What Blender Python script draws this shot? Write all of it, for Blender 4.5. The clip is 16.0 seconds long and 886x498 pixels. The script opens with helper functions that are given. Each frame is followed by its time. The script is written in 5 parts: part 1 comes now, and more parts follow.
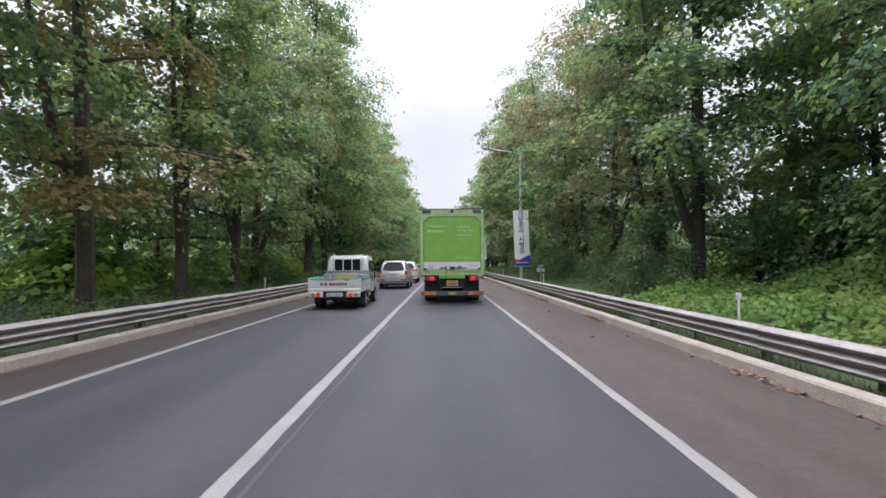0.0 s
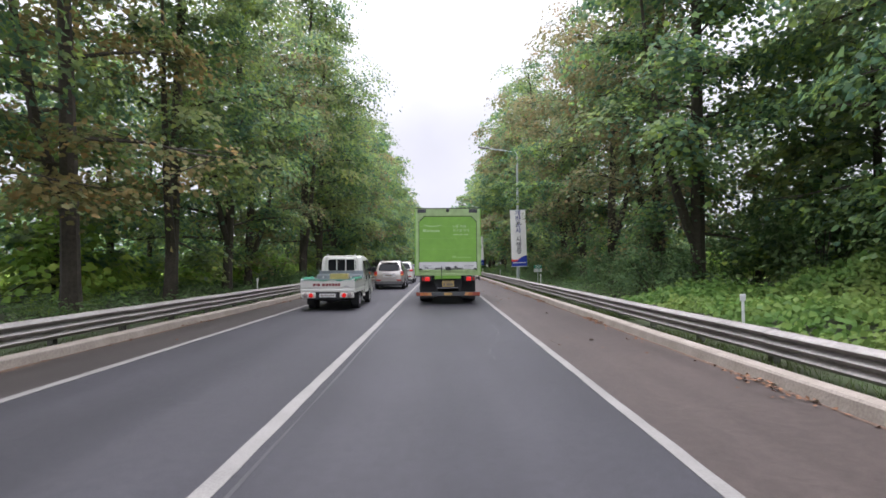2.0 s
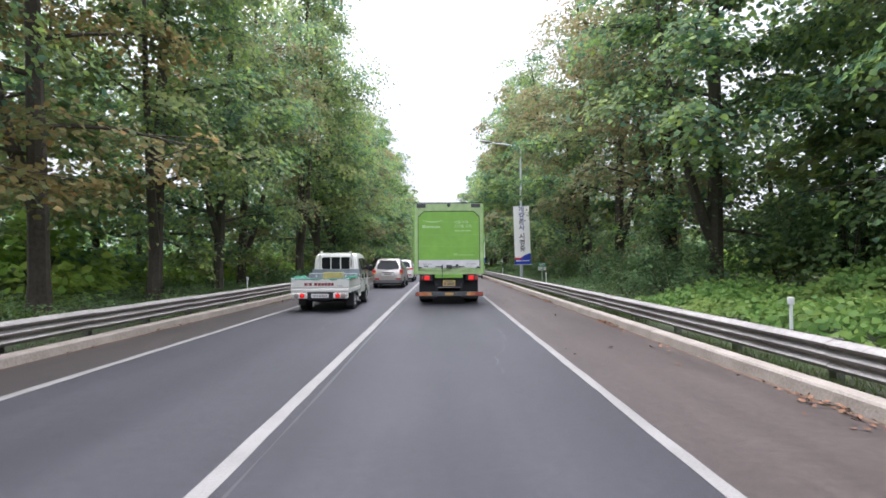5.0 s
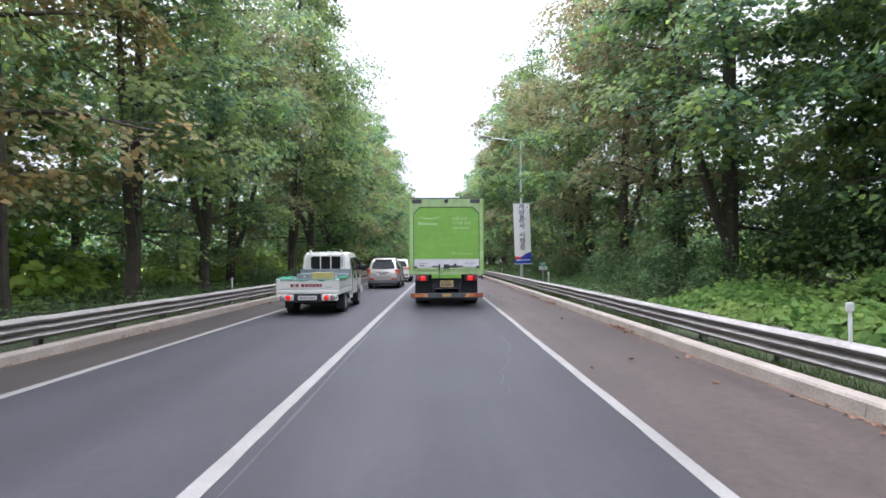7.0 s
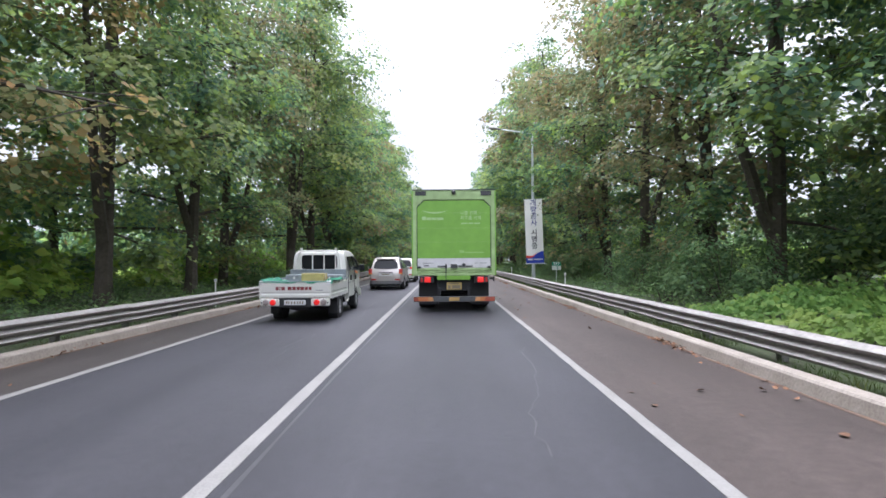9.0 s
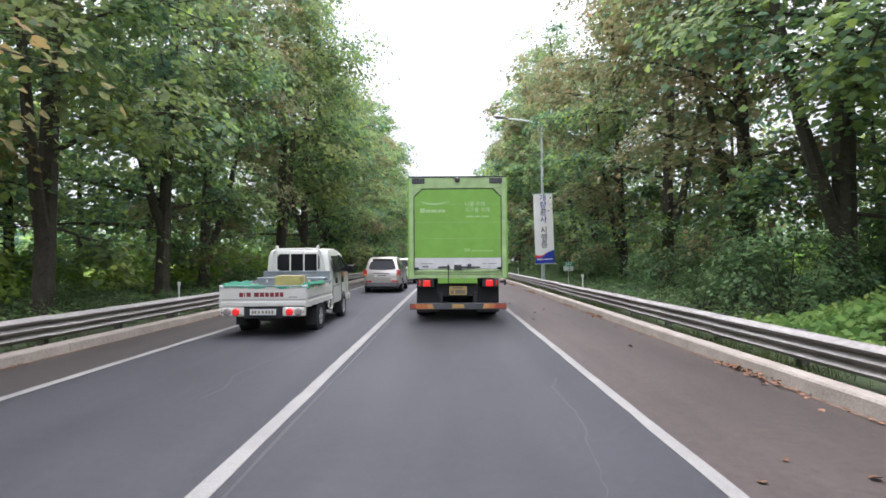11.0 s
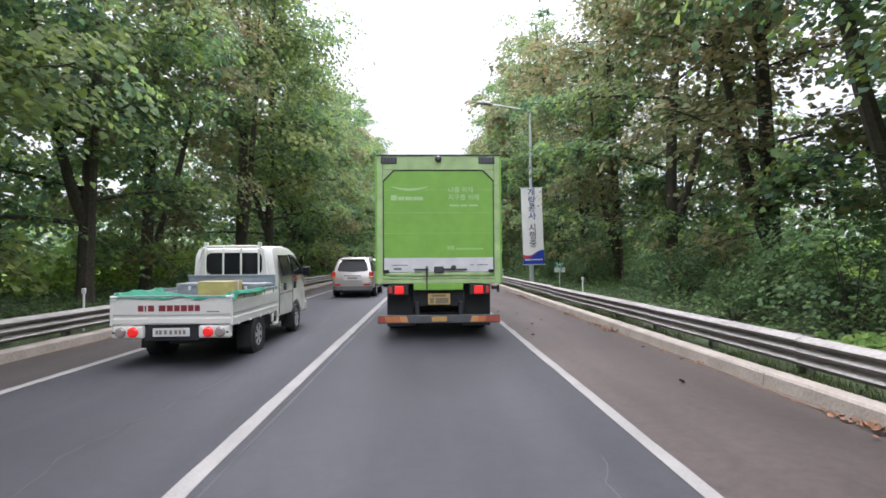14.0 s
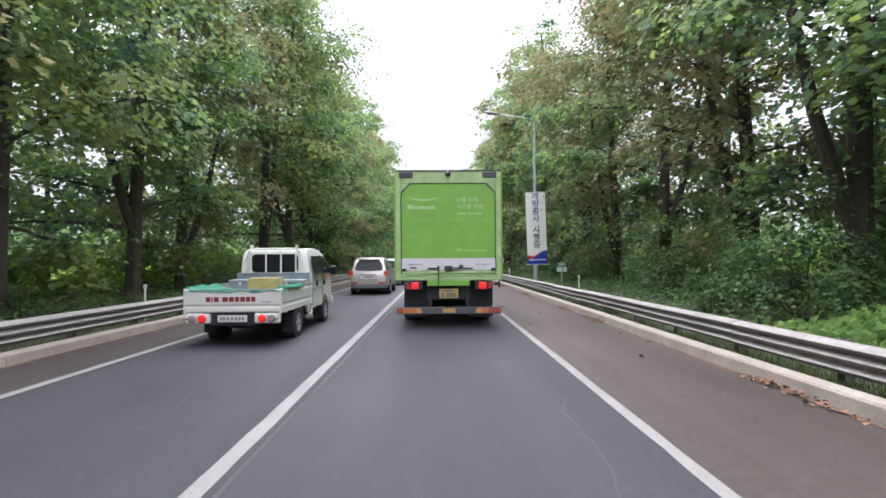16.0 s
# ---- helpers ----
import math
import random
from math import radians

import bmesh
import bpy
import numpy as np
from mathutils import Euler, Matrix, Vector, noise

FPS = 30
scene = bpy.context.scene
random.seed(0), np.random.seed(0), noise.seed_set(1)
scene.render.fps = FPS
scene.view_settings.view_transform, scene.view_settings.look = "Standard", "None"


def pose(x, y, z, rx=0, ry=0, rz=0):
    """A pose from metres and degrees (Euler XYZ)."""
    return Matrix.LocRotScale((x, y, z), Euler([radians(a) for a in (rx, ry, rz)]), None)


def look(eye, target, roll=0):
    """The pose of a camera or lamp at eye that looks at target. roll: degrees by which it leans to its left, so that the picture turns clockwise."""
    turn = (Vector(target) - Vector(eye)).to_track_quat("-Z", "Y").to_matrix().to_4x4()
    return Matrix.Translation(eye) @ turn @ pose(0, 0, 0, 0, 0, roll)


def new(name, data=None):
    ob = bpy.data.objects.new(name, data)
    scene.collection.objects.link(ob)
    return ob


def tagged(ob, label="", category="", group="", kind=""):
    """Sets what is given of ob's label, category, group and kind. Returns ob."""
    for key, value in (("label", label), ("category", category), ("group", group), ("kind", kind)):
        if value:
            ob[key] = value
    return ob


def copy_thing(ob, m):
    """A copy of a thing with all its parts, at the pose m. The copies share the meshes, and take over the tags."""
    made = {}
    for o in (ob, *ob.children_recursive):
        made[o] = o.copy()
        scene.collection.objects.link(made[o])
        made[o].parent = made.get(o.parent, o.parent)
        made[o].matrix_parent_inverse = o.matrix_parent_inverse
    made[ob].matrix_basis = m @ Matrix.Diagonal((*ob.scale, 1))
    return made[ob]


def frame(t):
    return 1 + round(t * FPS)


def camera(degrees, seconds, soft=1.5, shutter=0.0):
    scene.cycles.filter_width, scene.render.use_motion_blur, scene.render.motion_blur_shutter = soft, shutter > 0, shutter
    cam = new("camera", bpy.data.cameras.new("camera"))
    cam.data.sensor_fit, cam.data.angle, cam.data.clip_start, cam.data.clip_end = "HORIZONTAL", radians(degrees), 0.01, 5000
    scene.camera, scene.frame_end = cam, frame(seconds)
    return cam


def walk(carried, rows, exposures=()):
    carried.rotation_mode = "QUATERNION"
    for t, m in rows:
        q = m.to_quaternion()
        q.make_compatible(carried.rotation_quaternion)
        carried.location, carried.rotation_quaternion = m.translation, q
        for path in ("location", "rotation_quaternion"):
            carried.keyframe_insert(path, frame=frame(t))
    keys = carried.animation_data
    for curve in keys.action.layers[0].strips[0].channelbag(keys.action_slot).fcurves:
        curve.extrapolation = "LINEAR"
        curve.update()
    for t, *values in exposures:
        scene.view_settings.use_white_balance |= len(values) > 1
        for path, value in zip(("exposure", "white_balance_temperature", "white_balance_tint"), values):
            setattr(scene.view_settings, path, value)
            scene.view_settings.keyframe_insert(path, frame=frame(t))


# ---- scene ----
# ---------------------------------------------------------------- camera and its way
cam = camera(81.2, 16.0, soft=1.65)
TRUCK_Y = 20.0      # the rear of the box truck
EYE_Z = 1.484
# seconds, sideways, metres behind the truck, yaw, pitch, roll
WAY = [
    (0.0, -0.229, 19.35, -0.07, 1.62, 0.38),
    (0.5, -0.236, 19.33, -0.22, 1.70, 0.415),
    (1.0, -0.200, 19.24, -0.34, 1.70, 0.38),
    (1.5, -0.178, 19.15, -0.38, 1.67, 0.37),
    (2.5, -0.163, 18.88, -0.36, 1.61, 0.335),
    (3.0, -0.167, 18.75, -0.33, 1.57, 0.33),
    (3.5, -0.165, 18.60, -0.20, 1.52, 0.33),
    (4.0, -0.160, 18.41, -0.18, 1.48, 0.33),
    (6.5, -0.135, 17.06, -0.48, 1.37, 0.40),
    (7.0, -0.124, 16.79, -0.50, 1.34, 0.40),
    (7.5, -0.118, 16.39, -0.35, 1.27, 0.40),
    (8.0, -0.126, 15.92, -0.24, 1.28, 0.39),
    (8.5, -0.130, 15.41, -0.04, 1.285, 0.38),
    (9.0, -0.125, 14.93, 0.21, 1.28, 0.37),
    (11.5, -0.130, 11.93, 0.43, 1.28, 0.36),
    (12.0, -0.108, 11.28, 0.22, 1.26, 0.37),
    (12.5, -0.108, 10.78, -0.26, 1.27, 0.39),
    (13.0, -0.100, 10.40, -0.72, 1.29, 0.40),
    (13.5, -0.095, 10.14, -1.30, 1.30, 0.41),
    (14.0, -0.099, 9.96, -1.82, 1.33, 0.40),
    (14.5, -0.104, 9.97, -1.93, 1.31, 0.40),
    (15.0, -0.115, 10.36, -1.45, 1.31, 0.40),
    (15.5, -0.130, 10.93, -1.03, 1.34, 0.40),
    (16.0, -0.146, 11.65, -0.78, 1.34, 0.42),
]
walk(cam, [(t, pose(x, TRUCK_Y - d, EYE_Z, 90 + p, r, w)) for t, x, d, w, p, r in WAY],
     exposures=[(0.0, 0.76, 6060, 20), (2.5, 0.80, 6150, 20), (4.0, 1.09, 6130, 18.5), (6.3, 1.11, 5880, 18.5),
                (9.2, 1.11, 5880, 18.5), (11.3, 1.13, 6090, 18.5), (16.0, 1.13, 6090, 18.5)])

# ---------------------------------------------------------------- overcast daylight
world = bpy.data.worlds.new("overcast_sky")
scene.world = world
world.use_nodes = True
wn, wl = world.node_tree.nodes, world.node_tree.links
sky = wn.new("ShaderNodeTexSky")
sky.sky_type, sky.sun_disc = "NISHITA", False
sky.sun_elevation, sky.sun_rotation = radians(73), radians(-13)
sky.dust_density, sky.air_density = 4.0, 1.0
grey = wn.new("ShaderNodeHueSaturation")
grey.inputs["Saturation"].default_value = 0.12
wl.new(sky.outputs["Color"], grey.inputs["Color"])
bg = wn["Background"]
veil = wn.new("ShaderNodeMix")
veil.data_type = "RGBA"
veil.inputs[0].default_value = 0.80
wl.new(grey.outputs["Color"], veil.inputs[6])
# the cloud layer, brighter overhead than at the horizon, with faint billows
where = wn.new("ShaderNodeTexCoord")
split = wn.new("ShaderNodeSeparateXYZ")
wl.new(where.outputs["Generated"], split.inputs[0])
rise = wn.new("ShaderNodeMapRange")
rise.interpolation_type = "SMOOTHSTEP"
rise.inputs["From Min"].default_value, rise.inputs["From Max"].default_value = 0.20, 1.0
rise.inputs["To Min"].default_value, rise.inputs["To Max"].default_value = 0.345, 1.90
wl.new(split.outputs["Z"], rise.inputs["Value"])
billow = wn.new("ShaderNodeTexNoise")
billow.inputs["Scale"].default_value, billow.inputs["Detail"].default_value = 2.6, 5
wl.new(where.outputs["Generated"], billow.inputs["Vector"])
thick = wn.new("ShaderNodeMapRange")
thick.inputs["From Min"].default_value, thick.inputs["From Max"].default_value = 0.3, 0.7
thick.inputs["To Min"].default_value, thick.inputs["To Max"].default_value = 0.84, 1.16
wl.new(billow.outputs["Fac"], thick.inputs["Value"])
both = wn.new("ShaderNodeMath")
both.operation = "MULTIPLY"
wl.new(rise.outputs[0], both.inputs[0])
wl.new(thick.outputs[0], both.inputs[1])
cloud = wn.new("ShaderNodeVectorMath")
cloud.operation = "SCALE"
cloud.inputs[0].default_value = (9.5, 9.8, 10.05)
wl.new(both.outputs[0], cloud.inputs["Scale"])
wl.new(cloud.outputs[0], veil.inputs[7])
wl.new(veil.outputs[2], bg.inputs["Color"])
bg.inputs["Strength"].default_value = 0.15

sun_data = bpy.data.lights.new("sun", "SUN")
sun_data.energy, sun_data.angle, sun_data.color = 1.5, radians(36), (1.0, 0.97, 0.92)
sun = new("sun", sun_data)
sun.matrix_world = look((0, 0, 60), (4, -18, 0))

# ---------------------------------------------------------------- materials
def material(name, colour, rough=0.6, metal=0.0, vary=0.15, grain=40.0, patch=1.5, bump=0.0, coat=0.0, second=None, island=0.0, spec=0.5):
    """A surface with variation at two scales, in metres, and a fine relief."""
    m = bpy.data.materials.new(name)
    m.use_nodes = True
    n, l = m.node_tree.nodes, m.node_tree.links
    b = n["Principled BSDF"]
    b.inputs["Roughness"].default_value, b.inputs["Metallic"].default_value = rough, metal
    b.inputs["Coat Weight"].default_value, b.inputs["Specular IOR Level"].default_value = coat, spec
    co = n.new("ShaderNodeTexCoord")
    big, fine = n.new("ShaderNodeTexNoise"), n.new("ShaderNodeTexNoise")
    big.inputs["Scale"].default_value, big.inputs["Detail"].default_value = patch, 4
    fine.inputs["Scale"].default_value, fine.inputs["Detail"].default_value = grain, 3
    l.new(co.outputs["Object"], big.inputs["Vector"])
    l.new(co.outputs["Object"], fine.inputs["Vector"])
    add = n.new("ShaderNodeMath")
    add.operation = "ADD"
    l.new(big.outputs["Fac"], add.inputs[0])
    l.new(fine.outputs["Fac"], add.inputs[1])
    rng = n.new("ShaderNodeMapRange")
    rng.inputs["From Min"].default_value, rng.inputs["From Max"].default_value = 0.6, 1.4
    rng.inputs["To Min"].default_value, rng.inputs["To Max"].default_value = 0.0, 1.0
    l.new(add.outputs[0], rng.inputs["Value"])
    mix = n.new("ShaderNodeMix")
    mix.data_type = "RGBA"
    c = Vector(colour)
    other = Vector(second) if second else c * (1 + vary)
    mix.inputs[6].default_value = (*(c * (1 - vary)), 1)
    mix.inputs[7].default_value = (*other, 1)
    l.new(rng.outputs["Result"], mix.inputs[0])
    out = mix.outputs[2]
    if island:
        geo = n.new("ShaderNodeNewGeometry")
        hsv = n.new("ShaderNodeHueSaturation")
        r2 = n.new("ShaderNodeMapRange")
        r2.inputs["To Min"].default_value, r2.inputs["To Max"].default_value = 1 - island, 1 + island
        l.new(geo.outputs["Random Per Island"], r2.inputs["Value"])
        l.new(r2.outputs["Result"], hsv.inputs["Value"])
        l.new(out, hsv.inputs["Color"])
        out = hsv.outputs["Color"]
    l.new(out, b.inputs["Base Color"])
    if bump:
        bp = n.new("ShaderNodeBump")
        bp.inputs["Strength"].default_value, bp.inputs["Distance"].default_value = bump, 0.01
        l.new(fine.outputs["Fac"], bp.inputs["Height"])
        l.new(bp.outputs["Normal"], b.inputs["Normal"])
    return m


def worn_asphalt(name, colour, track_reflection, tint, mottle):
    """Asphalt: grain, streaks along the way, and faint wheel-worn bands that also carry the windscreen's dark
    reflection.
    """
    m = material(name, colour, 0.6, vary=0.26, grain=150, patch=0.5, bump=0.35, spec=0.38)
    n, l = m.node_tree.nodes, m.node_tree.links
    b = n["Principled BSDF"]
    base = b.inputs["Base Color"].links[0].from_socket
    co, mp, streak = n.new("ShaderNodeTexCoord"), n.new("ShaderNodeMapping"), n.new("ShaderNodeTexNoise")
    mp.inputs["Scale"].default_value = (2.2, 0.10, 1)
    streak.inputs["Scale"].default_value, streak.inputs["Detail"].default_value = 1.0, 5
    l.new(co.outputs["Object"], mp.inputs["Vector"])
    l.new(mp.outputs["Vector"], streak.inputs["Vector"])
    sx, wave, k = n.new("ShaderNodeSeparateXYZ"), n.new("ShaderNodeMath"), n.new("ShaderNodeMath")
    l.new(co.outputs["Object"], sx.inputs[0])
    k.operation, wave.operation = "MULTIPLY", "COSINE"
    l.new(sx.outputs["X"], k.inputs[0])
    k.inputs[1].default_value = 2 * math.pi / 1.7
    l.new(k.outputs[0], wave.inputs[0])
    # dark bands at lane centres: wheel wear plus a painted windscreen reflection
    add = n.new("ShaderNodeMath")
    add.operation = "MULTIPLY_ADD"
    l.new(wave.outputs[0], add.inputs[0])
    add.inputs[1].default_value = -track_reflection
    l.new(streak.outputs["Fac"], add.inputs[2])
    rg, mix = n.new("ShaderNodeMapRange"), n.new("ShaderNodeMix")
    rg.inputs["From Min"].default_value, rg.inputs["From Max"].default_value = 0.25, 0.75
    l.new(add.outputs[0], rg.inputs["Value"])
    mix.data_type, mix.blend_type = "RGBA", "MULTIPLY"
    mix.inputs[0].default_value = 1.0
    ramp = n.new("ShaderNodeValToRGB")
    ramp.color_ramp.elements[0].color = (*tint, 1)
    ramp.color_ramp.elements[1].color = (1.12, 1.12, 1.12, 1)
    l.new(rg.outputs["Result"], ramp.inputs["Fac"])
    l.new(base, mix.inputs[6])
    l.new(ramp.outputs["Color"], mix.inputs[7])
    done = mix.outputs[2]
    for scale, low, high, stretch in ((9.0, mottle, 2.0 - mottle, 1.0), (0.7, 0.84, 1.14, 0.25)):     # fine blotches, then wide worn fields
        noi, at, span, mul = n.new("ShaderNodeTexNoise"), n.new("ShaderNodeMapping"), n.new("ShaderNodeMapRange"), n.new("ShaderNodeVectorMath")
        at.inputs["Scale"].default_value = (1, stretch, 1)
        noi.inputs["Scale"].default_value, noi.inputs["Detail"].default_value, noi.inputs["Roughness"].default_value = scale, 6, 0.65
        l.new(co.outputs["Object"], at.inputs["Vector"])
        l.new(at.outputs["Vector"], noi.inputs["Vector"])
        span.inputs["From Min"].default_value, span.inputs["From Max"].default_value = 0.32, 0.68
        span.inputs["To Min"].default_value, span.inputs["To Max"].default_value = low, high
        l.new(noi.outputs["Fac"], span.inputs["Value"])
        mul.operation = "SCALE"
        l.new(done, mul.inputs[0])
        l.new(span.outputs[0], mul.inputs["Scale"])
        done = mul.outputs[0]
    l.new(done, b.inputs["Base Color"])
    return m


def foliage(name, stops, patch_colour, patch=0.5, through_light=0.35):
    """Leaves: each one takes its own tone of the ramp; patches of the crown turn."""
    m = bpy.data.materials.new(name)
    m.use_nodes = True
    n, l = m.node_tree.nodes, m.node_tree.links
    b = n["Principled BSDF"]
    b.inputs["Roughness"].default_value = 0.46
    b.inputs["Specular IOR Level"].default_value = 0.09
    geo, obj = n.new("ShaderNodeNewGeometry"), n.new("ShaderNodeObjectInfo")
    ramp = n.new("ShaderNodeValToRGB")
    el = ramp.color_ramp.elements
    el[0].position, el[0].color = stops[0][0], (*stops[0][1], 1)
    el[1].position, el[1].color = stops[-1][0], (*stops[-1][1], 1)
    for p, c in stops[1:-1]:
        e = el.new(p)
        e.color = (*c, 1)
    co, noi = n.new("ShaderNodeTexCoord"), n.new("ShaderNodeTexNoise")
    spray, own = n.new("ShaderNodeTexNoise"), n.new("ShaderNodeMath")     # leaves of one spray share a tone
    spray.inputs["Scale"].default_value, spray.inputs["Detail"].default_value = 1.5, 2
    l.new(co.outputs["Object"], spray.inputs["Vector"])
    tone = n.new("ShaderNodeMapRange")
    tone.inputs["From Min"].default_value, tone.inputs["From Max"].default_value = 0.30, 0.70
    tone.inputs["To Min"].default_value, tone.inputs["To Max"].default_value = 0.0, 0.52
    l.new(spray.outputs["Fac"], tone.inputs["Value"])
    own.operation = "MULTIPLY_ADD"
    own.inputs[1].default_value = 0.48
    l.new(geo.outputs["Random Per Island"], own.inputs[0])
    l.new(tone.outputs[0], own.inputs[2])
    l.new(own.outputs[0], ramp.inputs["Fac"])
    noi.inputs["Scale"].default_value, noi.inputs["Detail"].default_value = patch, 3
    l.new(co.outputs["Object"], noi.inputs["Vector"])
    shift = n.new("ShaderNodeMath")
    shift.operation = "MULTIPLY_ADD"
    l.new(obj.outputs["Random"], shift.inputs[0])
    shift.inputs[1].default_value = 0.16
    l.new(noi.outputs["Fac"], shift.inputs[2])
    rng = n.new("ShaderNodeMapRange")
    rng.inputs["From Min"].default_value, rng.inputs["From Max"].default_value = 0.52, 0.80
    rng.inputs["To Max"].default_value = 0.55
    l.new(shift.outputs[0], rng.inputs["Value"])
    mix = n.new("ShaderNodeMix")
    mix.data_type = "RGBA"
    l.new(rng.outputs["Result"], mix.inputs[0])
    l.new(ramp.outputs["Color"], mix.inputs[6])
    mix.inputs[7].default_value = (*patch_colour, 1)
    l.new(mix.outputs[2], b.inputs["Base Color"])
    tr = n.new("ShaderNodeBsdfTranslucent")
    l.new(mix.outputs[2], tr.inputs["Color"])
    sh = n.new("ShaderNodeMixShader")
    sh.inputs["Fac"].default_value = through_light
    l.new(b.outputs["BSDF"], sh.inputs[1])
    l.new(tr.outputs["BSDF"], sh.inputs[2])
    l.new(sh.outputs["Shader"], n["Material Output"].inputs["Surface"])
    return m


def glowing(name, colour, strength):
    m = material(name, colour, 0.25, coat=0.6, vary=0.05)
    b = m.node_tree.nodes["Principled BSDF"]
    b.inputs["Emission Color"].default_value, b.inputs["Emission Strength"].default_value = (*colour, 1), strength
    return m


M = {}
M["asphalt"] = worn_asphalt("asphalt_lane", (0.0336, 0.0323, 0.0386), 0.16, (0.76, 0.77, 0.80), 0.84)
M["shoulder"] = worn_asphalt("asphalt_shoulder", (0.0600, 0.0450, 0.0405), 0.0, (0.70, 0.68, 0.66), 0.74)
M["shoulder_dark"] = worn_asphalt("asphalt_shoulder_dirty", (0.047, 0.039, 0.0365), 0.0, (0.66, 0.64, 0.62), 0.74)
M["seam"] = material("bitumen_seam", (0.045, 0.044, 0.048), 0.5, vary=0.3, grain=20, patch=2)
M["gutter"] = material("gutter_dust", (0.105, 0.066, 0.046), 0.9, vary=0.5, grain=18, patch=1.6)
M["paint"] = material("road_paint", (0.205, 0.195, 0.184), 0.6, vary=0.25, grain=60, patch=2.0, bump=0.2)
M["concrete"] = material("kerb_concrete", (0.29, 0.245, 0.205), 0.85, vary=0.3, grain=30, patch=1.8, bump=0.5, second=(0.36, 0.315, 0.268))
M["zinc"] = material("galvanised_steel", (0.295, 0.270, 0.252), 0.55, metal=0.2, vary=0.3, grain=14, patch=1.1, bump=0.06, second=(0.375, 0.348, 0.326))
M["post_zinc"] = material("weathered_post_steel", (0.22, 0.21, 0.20), 0.7, metal=0.3, vary=0.4, grain=20)
M["pole"] = material("lamp_pole_paint", (0.54, 0.57, 0.59), 0.45, metal=0.3, vary=0.15, grain=8, patch=0.8)
M["soil"] = material("verge_soil", (0.060, 0.050, 0.034), 0.95, vary=0.5, grain=12, patch=0.7, bump=0.8, second=(0.045, 0.075, 0.022))
M["bark"] = material("bark", (0.064, 0.053, 0.042), 0.9, vary=0.45, grain=14, patch=2.5, bump=0.9)
# bluish shade, lit yellow-green and a bluish haze are painted into this ramp
M["leaf"] = foliage("plane_leaf", [(0.0, (0.055, 0.112, 0.090)), (0.38, (0.122, 0.222, 0.138)), (0.68, (0.258, 0.395, 0.130)), (0.92, (0.405, 0.525, 0.104)), (1.0, (0.480, 0.390, 0.115))], (0.360, 0.345, 0.110), through_light=0.58)
M["leaf_turn"] = foliage("turning_leaf", [(0.0, (0.101, 0.150, 0.088)), (0.4, (0.176, 0.225, 0.112)), (0.7, (0.280, 0.272, 0.128)), (0.9, (0.370, 0.260, 0.128)), (1.0, (0.450, 0.236, 0.130))], (0.380, 0.238, 0.124), 0.7, 0.54)
M["leaf_rust"] = foliage("rusty_leaf", [(0.0, (0.095, 0.150, 0.075)), (0.40, (0.180, 0.215, 0.095)), (0.75, (0.315, 0.240, 0.098)), (1.0, (0.450, 0.255, 0.100))], (0.350, 0.225, 0.090), 0.9, 0.54)
M["leaf_shrub"] = foliage("shrub_leaf", [(0.0, (0.054, 0.108, 0.056)), (0.55, (0.112, 0.195, 0.084)), (1.0, (0.215, 0.315, 0.100))], (0.195, 0.260, 0.092), 0.8, 0.45)
# yellow-green leaf with the open field's daylight painted into its colour
M["leaf_pale"] = foliage("shrub_leaf_painted_sunlight", [(0.0, (0.150, 0.280, 0.060)), (0.6, (0.270, 0.435, 0.088)), (1.0, (0.420, 0.540, 0.110))], (0.440, 0.490, 0.105), 0.8, 0.55)
M["leaf_creep"] = foliage("creeper_leaf", [(0.0, (0.066, 0.142, 0.040)), (0.5, (0.132, 0.240, 0.060)), (1.0, (0.250, 0.345, 0.086))], (0.260, 0.295, 0.084), 0.6, 0.5)
M["dead_leaf"] = material("dead_leaf", (0.18, 0.085, 0.042), 0.8, vary=0.3, grain=20, island=0.45)
M["grass"] = foliage("verge_grass", [(0.0, (0.035, 0.07, 0.018)), (0.7, (0.07, 0.12, 0.028)), (1.0, (0.17, 0.15, 0.06))], (0.12, 0.12, 0.04), 1.0)
# vehicles
M["green"] = material("green_body_paint", (0.200, 0.425, 0.056), 0.45, vary=0.13, grain=5, patch=1.1, coat=0.25)
M["green_pale"] = material("pale_green_frame", (0.37, 0.51, 0.23), 0.5, vary=0.25, grain=5, patch=1.5, coat=0.2)
M["white_panel"] = material("white_panel_grimy", (0.66, 0.645, 0.65), 0.5, vary=0.14, grain=6, patch=2.5)
M["print"] = material("white_print", (0.40, 0.57, 0.27), 0.5, vary=0.1)
M["print_worn"] = material("worn_print", (0.30, 0.52, 0.15), 0.5, vary=0.1)
M["rubber"] = material("black_rubber", (0.022, 0.022, 0.024), 0.75, vary=0.25, grain=30, bump=0.2)
M["seal"] = material("dark_seal", (0.030, 0.045, 0.028), 0.6, vary=0.2)
M["chassis"] = material("chassis_black", (0.020, 0.021, 0.024), 0.7, vary=0.35, grain=12, patch=3)
M["steel_dark"] = material("dark_steel", (0.07, 0.07, 0.075), 0.45, metal=0.6, vary=0.3)
M["bumper"] = material("bumper_grey", (0.075, 0.078, 0.085), 0.55, vary=0.25, grain=10, patch=3)
M["reflect_orange"] = material("orange_reflector", (0.50, 0.17, 0.055), 0.5, vary=0.15, grain=30)
M["reflect_pale"] = material("pale_orange_reflector", (0.56, 0.27, 0.10), 0.5, vary=0.2, grain=30)
M["reflect_red"] = material("red_reflector", (0.34, 0.075, 0.045), 0.5, vary=0.15, grain=30)
M["reflect_yellow"] = material("yellow_reflector", (0.50, 0.30, 0.10), 0.5, vary=0.15, grain=30)
